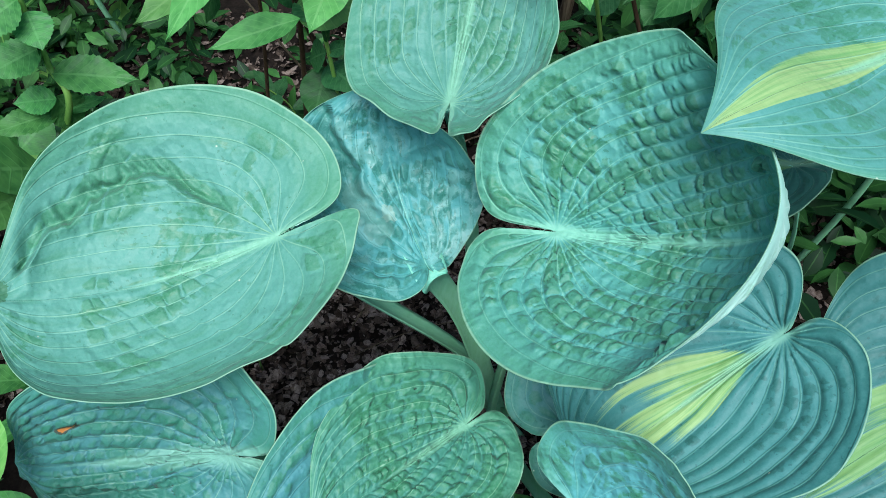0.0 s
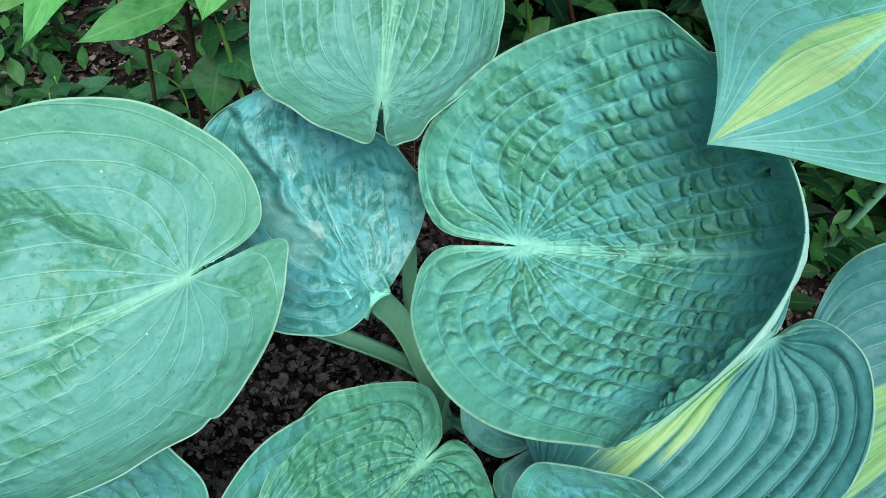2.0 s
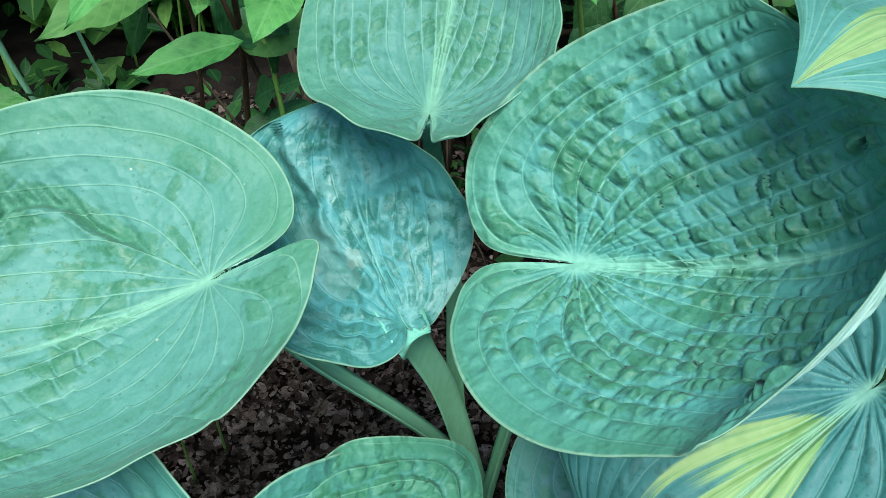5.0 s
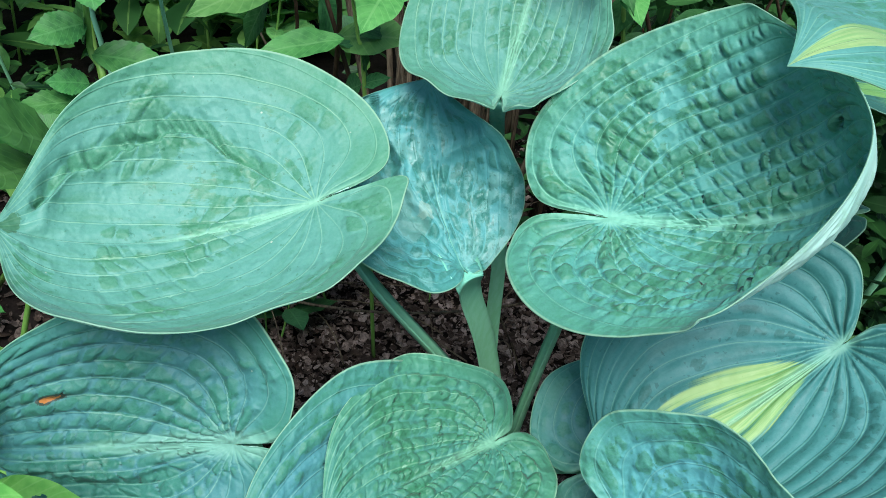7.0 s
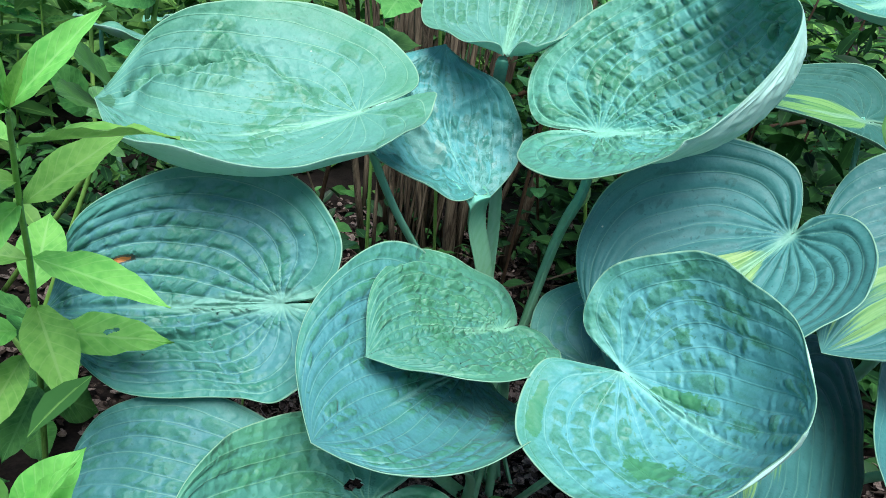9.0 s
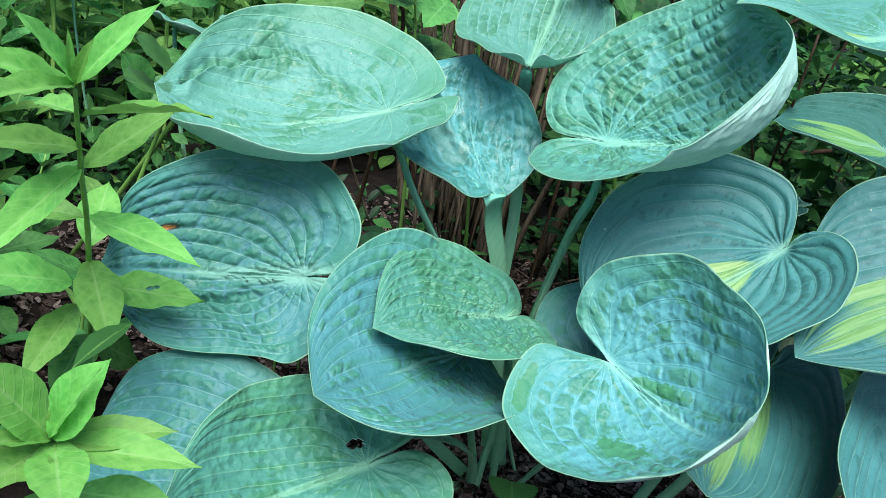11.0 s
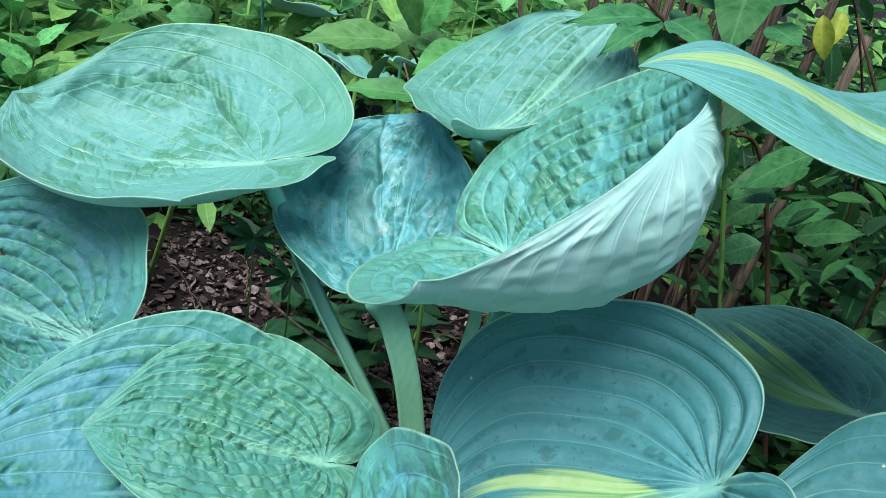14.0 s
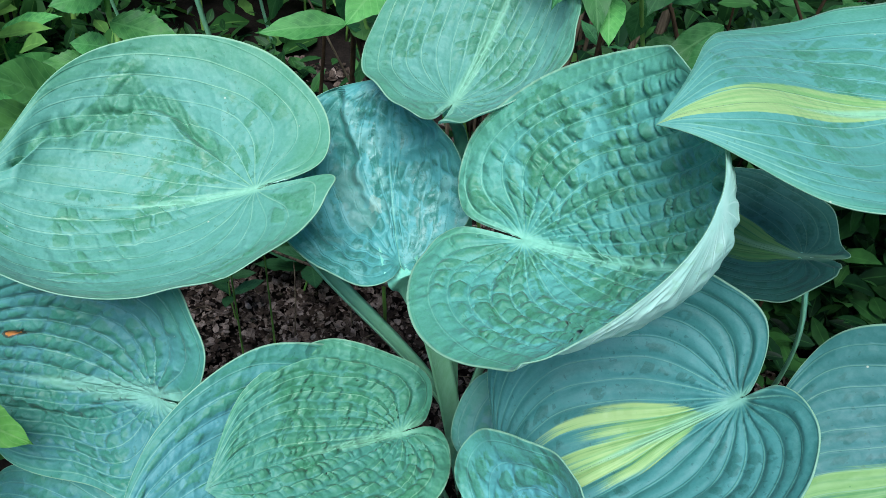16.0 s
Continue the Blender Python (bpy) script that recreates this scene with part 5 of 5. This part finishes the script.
for i in range(40):
    r = random.Random(100 + i)
    x, y = (r.uniform(-1.6, -0.3), r.uniform(1.45, 2.2)) if i % 3 else (r.uniform(-1.5, -0.85), r.uniform(0.6, 1.5))
    h = r.uniform(0.35, 0.75)
    toothed = r.random() < 0.45
    leafy_stem("garden_weed", "green upright weed with paired leaves, brightened as if sunlit", (x, y, GROUND), (x + r.uniform(-0.08, 0.08), y + r.uniform(-0.08, 0.05), h), r.randint(5, 8),
               r.uniform(0.09, 0.15), sunlit_tooth if toothed else sunlit_leaf, stem_green, 0.0028, 2, 0.2, 0.1, "weeds behind the hosta", 200 + i)
stem_pale = fibrous("pale_green_stem", rgb(0.20, 0.42, 0.07), rgb(0.32, 0.55, 0.14), 40.0, (1, 1, 0.2), 0.5, 0.2)
for i, (x, y) in enumerate(((-0.90, 1.30), (-1.31, 1.31), (-1.02, 1.26), (-1.08, 1.36), (-0.72, 1.50), (-1.20, 1.42), (-0.98, 1.45))):
    r = random.Random(260 + i)
    leafy_stem("tall_weed", "tall weed with a thick pale green stem", (x, y, GROUND), (x + r.uniform(-0.04, 0.04), y + r.uniform(-0.05, 0.05), r.uniform(0.6, 0.85)), 5,
               r.uniform(0.10, 0.15), sunlit_tooth, stem_pale, 0.0050, 2, 0.45, 0.15, "tall weeds behind the hosta", 270 + i)
for i in range(20):
    r = random.Random(300 + i)
    x, y = r.uniform(-0.95, -0.45), r.uniform(0.15, 0.8)
    leafy_stem("garden_weed", "green leafy weed beside the hosta clump", (x, y, GROUND), (x + r.uniform(-0.05, 0.05), y + r.uniform(-0.05, 0.05), r.uniform(0.2, 0.45)), r.randint(4, 7),
               r.uniform(0.10, 0.14), weed_leaf, stem_green, 0.0026, 2, 0.15, 0.15, "weeds beside the hosta", 340 + i)
for i in range(18):
    r = random.Random(400 + i)
    x, y = r.uniform(0.15, 1.2), r.uniform(0.85, 1.6)
    leafy_stem("shrub_branch", "dark green shrub shoot with paired oval leaves", (x, y, GROUND), (x + r.uniform(-0.15, 0.1), y + r.uniform(-0.25, 0.05), r.uniform(0.35, 0.75)), r.randint(6, 9),
               r.uniform(0.06, 0.09), shrub_leaf, stem_red, 0.003, 2, 0.15, 0.25, "shrub shoots behind the hosta", 440 + i)
for i in range(9):
    r = random.Random(500 + i)
    x, y = (r.uniform(-0.5, -0.12), r.uniform(0.66, 1.05)) if i % 3 else (r.uniform(-0.12, 0.45), r.uniform(0.85, 1.1))
    leafy_stem("seedling", "small dark seedling with narrow leaves on the soil", (x, y, GROUND), (x + r.uniform(-0.03, 0.03), y + r.uniform(-0.03, 0.03), r.uniform(0.06, 0.2)), r.randint(3, 5),
               r.uniform(0.03, 0.055), low_leaf, stem_green, 0.0012, r.choice((2, 3)), 0.3, 0.1, "seedlings under the hosta", 540 + i)


for i in range(14):
    r = random.Random(600 + i)
    x, y = r.uniform(-0.46, -0.16), r.uniform(0.80, 1.08)
    leafy_stem("low_weed", "low dark green weed with broad leaves by the soil", (x, y, GROUND), (x + r.uniform(-0.04, 0.04), y + r.uniform(-0.04, 0.04), r.uniform(0.08, 0.20)), r.randint(2, 4),
               r.uniform(0.07, 0.12), low_leaf, stem_green, 0.0018, 2, 0.4, 0.3, "low weeds behind the hosta", 640 + i)


# ---- clump of dead stalks ----
def dead_clump():
    clump = tagged(new("dead_stalk_clump"), "clump of dry grey-brown dead stalks behind the leaves", "dead stalks")
    clump.location = (0.0, 1.22, GROUND)
    clump.matrix_world = Matrix.Translation(clump.location)
    for i in range(64):
        r = random.Random(700 + i)
        x = r.gauss(0.0, 0.075)
        y = r.uniform(-0.12, 0.25)
        h = r.uniform(0.45, 1.0)
        lean = Vector((0.25 * x + r.gauss(-0.03, 0.06), r.gauss(0, 0.08) - 0.03, h))
        a = Vector((x, y, 0))
        pts = bezier(a, a + lean * 0.35 + Vector((r.gauss(0, 0.02), r.gauss(0, 0.02), 0)), a + lean * 0.7, a + lean, 7)
        thick = r.choice((0.0018, 0.0025, 0.004, 0.007)) if i % 8 else r.uniform(0.009, 0.014)
        vs, fs = tube(pts, [thick * (1 - 0.4 * k / 6) * r.uniform(0.9, 1.1) for k in range(7)], 9 if thick > 0.009 else 6)
        child("stalk", mesh_from("stalk", vs, fs, None, (dead_mat,)), clump)
    return clump


dead_clump()


def twig(label, pts, radius, mat, name="twig"):
    dense = bezier(*pts, n=14)
    foot = dense[0]
    vs, fs = tube([p - foot for p in dense], [radius * (1 - 0.5 * i / 13) for i in range(14)], 7)
    ob = tagged(new(name, mesh_from(name, vs, fs, None, (mat,))), label, "twig", "dry twigs")
    ob.location = foot
    return ob


for i in range(46):
    r = random.Random(800 + i)
    x, y = r.uniform(-0.55, 0.6), r.uniform(0.6, 1.15)
    a = r.uniform(0, math.pi)
    l = r.uniform(0.08, 0.32)
    d = Vector((math.cos(a), math.sin(a) * 0.6, 0)) * l
    z = GROUND + r.uniform(0.008, 0.03)
    p0 = Vector((x, y, z))
    up = Vector((0, 0, r.uniform(0.0, 0.06)))
    twig("thin dry twig lying on the soil", (p0, p0 + d * 0.33 + up + Vector((0, r.uniform(-0.03, 0.03), 0)), p0 + d * 0.66 + up, p0 + d), r.uniform(0.0008, 0.002), dead_mat)
twig("long thin bent twig behind the leaf stalks", ((-0.33, 0.74, 0.20), (-0.1, 0.70, 0.16), (0.1, 0.68, 0.20), (0.36, 0.74, 0.36)), 0.0022, dead_mat)
twig("thin grey twig leaning behind the stalks", ((0.12, 0.74, 0.04), (0.08, 0.72, 0.15), (0.05, 0.70, 0.22), (0.02, 0.70, 0.30)), 0.0016, dead_mat)
twig("bare red-brown shrub branch", ((0.62, 1.25, 0.03), (0.5, 1.0, 0.35), (0.38, 0.85, 0.5), (0.24, 0.78, 0.72)), 0.003, stem_red, "branch")
twig("bare dark shrub branch", ((0.25, 1.3, 0.25), (0.5, 1.15, 0.38), (0.75, 1.1, 0.45), (1.1, 1.0, 0.62)), 0.006, stem_red, "branch")
twig("bare dark shrub branch", ((0.15, 1.5, 0.3), (0.45, 1.4, 0.5), (0.7, 1.3, 0.72), (1.0, 1.1, 1.0)), 0.006, stem_red, "branch")
twig("thin brown branch rising behind the leaves", ((-0.10, 0.80, 0.30), (-0.14, 0.80, 0.45), (-0.20, 0.82, 0.6), (-0.28, 0.84, 0.9)), 0.0035, stem_red, "branch")


# ---- joined foliage ----
def foliage(name, label, count, spread, size, mat, seed, category="foliage", wide=0.45, upright=0.3):
    """Many small folded leaves in one mesh; spread(r) gives the place of a leaf."""
    r = random.Random(seed)
    rows = (0.0, 0.25, 0.5, 0.75, 1.0)
    widths = (0.03, 0.38, 0.5, 0.34, 0.0)
    verts, faces, uvs = [], [], []
    for _ in range(count):
        at = Vector(spread(r))
        a, e = r.uniform(0, 2 * math.pi), r.gauss(upright, 0.45)
        x = Vector((math.cos(a) * math.cos(e), math.sin(a) * math.cos(e), math.sin(e)))
        up = Vector((r.gauss(0, 0.35), r.gauss(-0.15, 0.35), 1))
        z = (up - x * up.dot(x)).normalized()
        y = z.cross(x)
        l = r.uniform(*size)
        w = l * wide * r.uniform(0.8, 1.25)
        b = len(verts)
        for s, k in zip(rows, widths):
            for v in (-1, 0, 1):
                verts.append(at + x * (l * s) + y * (w * k * v) + z * (l * (0.12 * k * abs(v) - 0.14 * s * s)))
                uvs.append(((v + 1) / 2, s))
        for i in range(4):
            for j in range(2):
                c = b + i * 3 + j
                faces.append((c, c + 1, c + 4, c + 3))
    return tagged(new(name, mesh_from(name, verts, faces, uvs, (mat,))), label, category, "", "stuff")


def blobs(centres):
    def spread(r):
        x, y, z, s, h = r.choice(centres)
        return (x + r.gauss(0, s), y + r.gauss(0, s), max(GROUND + 0.01, z + r.gauss(0, h)))
    return spread


foliage("low_foliage", "low green ground plants between the stems, darkened for shade", 1300, lambda r: (r.choice((r.uniform(-1.0, -0.45), r.uniform(-1.0, 1.0))), r.uniform(1.08, 1.45), GROUND + abs(r.gauss(0, 0.07))), (0.02, 0.055), mid_shade_mat, 21)
foliage("weed_foliage", "tangle of green weeds behind the hosta", 2700,
        blobs([(-0.7, 1.9, 0.25, 0.2, 0.15), (-1.15, 1.1, 0.2, 0.15, 0.13), (-1.2, 1.7, 0.25, 0.25, 0.15), (-0.35, 1.95, 0.3, 0.2, 0.16),
               (-1.5, 1.2, 0.3, 0.3, 0.15), (-0.85, 0.4, 0.1, 0.13, 0.08), (-1.0, 0.1, 0.15, 0.25, 0.1)]), (0.05, 0.13), far_mat, 22)
foliage("shrub_foliage", "dense green shrub leaves behind the hosta, darkened for shade", 7600,
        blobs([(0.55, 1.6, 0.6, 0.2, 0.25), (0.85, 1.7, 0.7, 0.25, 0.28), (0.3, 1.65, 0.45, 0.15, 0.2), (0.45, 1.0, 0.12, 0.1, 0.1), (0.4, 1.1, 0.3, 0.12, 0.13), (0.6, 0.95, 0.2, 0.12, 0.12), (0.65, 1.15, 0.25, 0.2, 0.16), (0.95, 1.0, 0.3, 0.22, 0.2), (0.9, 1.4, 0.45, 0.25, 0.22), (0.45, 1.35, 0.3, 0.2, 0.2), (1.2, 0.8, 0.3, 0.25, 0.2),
               (0.85, 0.65, 0.12, 0.14, 0.09), (1.3, 1.3, 0.5, 0.3, 0.25)]), (0.025, 0.07), mid_shade_mat, 23)
def clumps(seed, count, place):
    """Bushes of uneven size: (x, y, half height, spread, rise) for each."""
    r = random.Random(seed)
    out = []
    for _ in range(count):
        x, y = place(r)
        size = r.uniform(0.16, 0.42)
        out.append((x, y, size * 0.55, size, size * 0.75))
    return out


foliage("far_foliage", "green bushes beyond the bed, brightened as if sunlit", 9000,
        blobs(clumps(51, 46, lambda r: (r.uniform(-4.0, 4.2), 2.3 + abs(r.gauss(0, 0.7)) + 0.1 * math.sin(9 * r.random())))), (0.07, 0.17), far_mat, 24)
# bushes added outside the view on both sides, for reflected light
foliage("far_foliage", "unseen green bushes added at the sides for reflections", 5000,
        blobs(clumps(52, 22, lambda r: (r.choice((-1, 1)) * (2.2 + abs(r.gauss(0, 0.6))), r.uniform(-0.9, 2.4)))), (0.05, 0.13), far_mat, 25)

# added canopy above the view; it only blocks sky light from the background
foliage("unseen_shade_leaves", "unseen leaves added overhead to shade the back of the bed", 1100,
        lambda r: (r.uniform(0.3, 1.3), r.uniform(1.2, 2.1), r.uniform(0.9, 1.4)), (0.06, 0.11), mid_shade_mat, 26)


# ---- leaf litter ----
def litter_piece(seed, size):
    r = random.Random(seed)
    n = 6
    ring = [(math.cos(2 * math.pi * k / n) * size * r.uniform(0.6, 1.1), math.sin(2 * math.pi * k / n) * size * r.uniform(0.4, 0.75)) for k in range(n)]
    cx, cy = r.uniform(-6, 6), r.uniform(-8, 8)
    verts = [(0, 0, 0.0)] + [(x, y, (x * x * cx + y * y * cy) + r.uniform(-0.1, 0.1) * size) for x, y in ring]
    faces = [(0, 1 + k, 1 + (k + 1) % n) for k in range(n)]
    verts += [(x, y, z - 0.0006) for x, y, z in verts]
    faces += [(n + 1, n + 2 + (k + 1) % n, n + 2 + k) for k in range(n)]
    faces += [(1 + k, n + 2 + k, n + 2 + (k + 1) % n, 1 + (k + 1) % n) for k in range(n)]
    return verts, faces


def litter():
    r = random.Random(31)
    verts, faces = [], []
    for i in range(24000):
        v, f = litter_piece(i % 97, r.choice((0.002, 0.003, 0.005, 0.008)) * (1.5 if i % 2 == 0 else 1.0))
        x, y = (r.uniform(-0.8, 0.7), r.uniform(0.55, 1.5)) if i % 2 == 0 else (r.uniform(-0.4, 0.4), r.uniform(0.4, 1.0))
        m = pose(x, y, GROUND + 0.010 * float(value_noise(np.float64(x / 0.12), np.float64(y / 0.12), 61)) + r.uniform(0.003, 0.014), r.gauss(0, 25), r.gauss(0, 25), r.uniform(0, 360))
        b = len(verts)
        verts += [m @ Vector(q) for q in v]
        faces += [tuple(b + k for k in q) for q in f]
    tagged(new("litter_crumbs", mesh_from("litter_crumbs", verts, faces, None, (litter_mat,), None, False)), "brown crumbled leaf litter on the soil", "leaf litter", "", "stuff")
    shapes = []
    for k in range(10):
        v, f = litter_piece(900 + k, 0.010 + 0.0007 * k)
        shapes.append(mesh_from("dead_leaf", v, f, None, (chip_mat,), None, False))
    for i in range(290):
        x, y = r.uniform(-0.42, 0.35), r.uniform(0.42, 0.98)
        ob = new("dead_leaf", shapes[i % 10])
        ob.parent = ground
        ob.matrix_local = pose(x, y, float(ground_height(np.float64(x), np.float64(y))) + r.uniform(0.008, 0.018), r.gauss(0, 18), r.gauss(0, 18), r.uniform(0, 360))


litter()


# ---- one young leaf at the crown ----
def young_leaf():
    s = np.linspace(0, 1, 14)
    v = np.linspace(-1, 1, 13)
    w = 0.5 * np.sin(np.pi * np.clip(s, 0.0, 1) ** 0.8) ** 0.5
    x = np.broadcast_to(s[None], (13, 14))
    y = v[:, None] * w[None]
    z = 0.5 * y * y - 0.15 * x * x + 0.01 * np.sin(np.abs(v)[:, None] * 18) * np.sin(np.pi * s)[None]
    p = np.stack([x, y, z], -1).reshape(-1, 3) * 0.06
    idx = np.arange(len(p)).reshape(13, 14)
    q = np.stack([idx[:-1, :-1], idx[1:, :-1], idx[1:, 1:], idx[:-1, 1:]], -1).reshape(-1, 4)
    uv = np.stack([np.broadcast_to((v[:, None] + 1) / 2, x.shape), x], -1).reshape(-1, 2)
    leaf = tagged(new("young_leaf"), "small round bright green young leaf at the crown", "hosta leaf", "hosta leaves")
    leaf.matrix_world = pose(0.081, 0.420, 0.100, 0, -20, -95)
    child("blade", mesh_from("young_blade", p, q, uv, (bright_mat,)), leaf)
    foot = leaf.matrix_world.inverted() @ (CROWN + Vector((0.0, -0.05, 0)))
    vs, fs = tube(bezier((0.004, 0, -0.003), (-0.01, 0, -0.02), foot * 0.7, foot, 10), [0.003] * 10, 8)
    child("leaf_stalk", mesh_from("young_stalk", vs, fs, None, (stem_green,)), leaf)


young_leaf()


# ---- a yellowed leaf hanging in the shrub ----
yellow_mat = plain_leaf("yellowed_leaf", rgb(0.26, 0.40, 0.04), rgb(0.44, 0.54, 0.06), rgb(0.34, 0.40, 0.10), see=0.3)
yellow_leaf = simple_leaf("yellow_leaf", yellow_mat, 0.42, 0.45, 1.1, 0.3, seed=17)
p = plant_at("shrub_twig", "bare shrub twig with two yellowed hanging leaves", "plant", [(0.322, 1.244, 0.020), (0.302, 1.139, 0.469), (0.222, 0.994, 0.719), (0.193, 0.941, 0.703)], 0.002, stem_red)
set_leaf(p, yellow_leaf, (0.198, 0.942, 0.706), (0.217, 0.939, 0.660), 0.022, (0, -1, 0.3))
set_leaf(p, yellow_leaf, (0.213, 0.963, 0.712), (0.217, 0.941, 0.677), 0.02, (0.3, -1, 0.2))
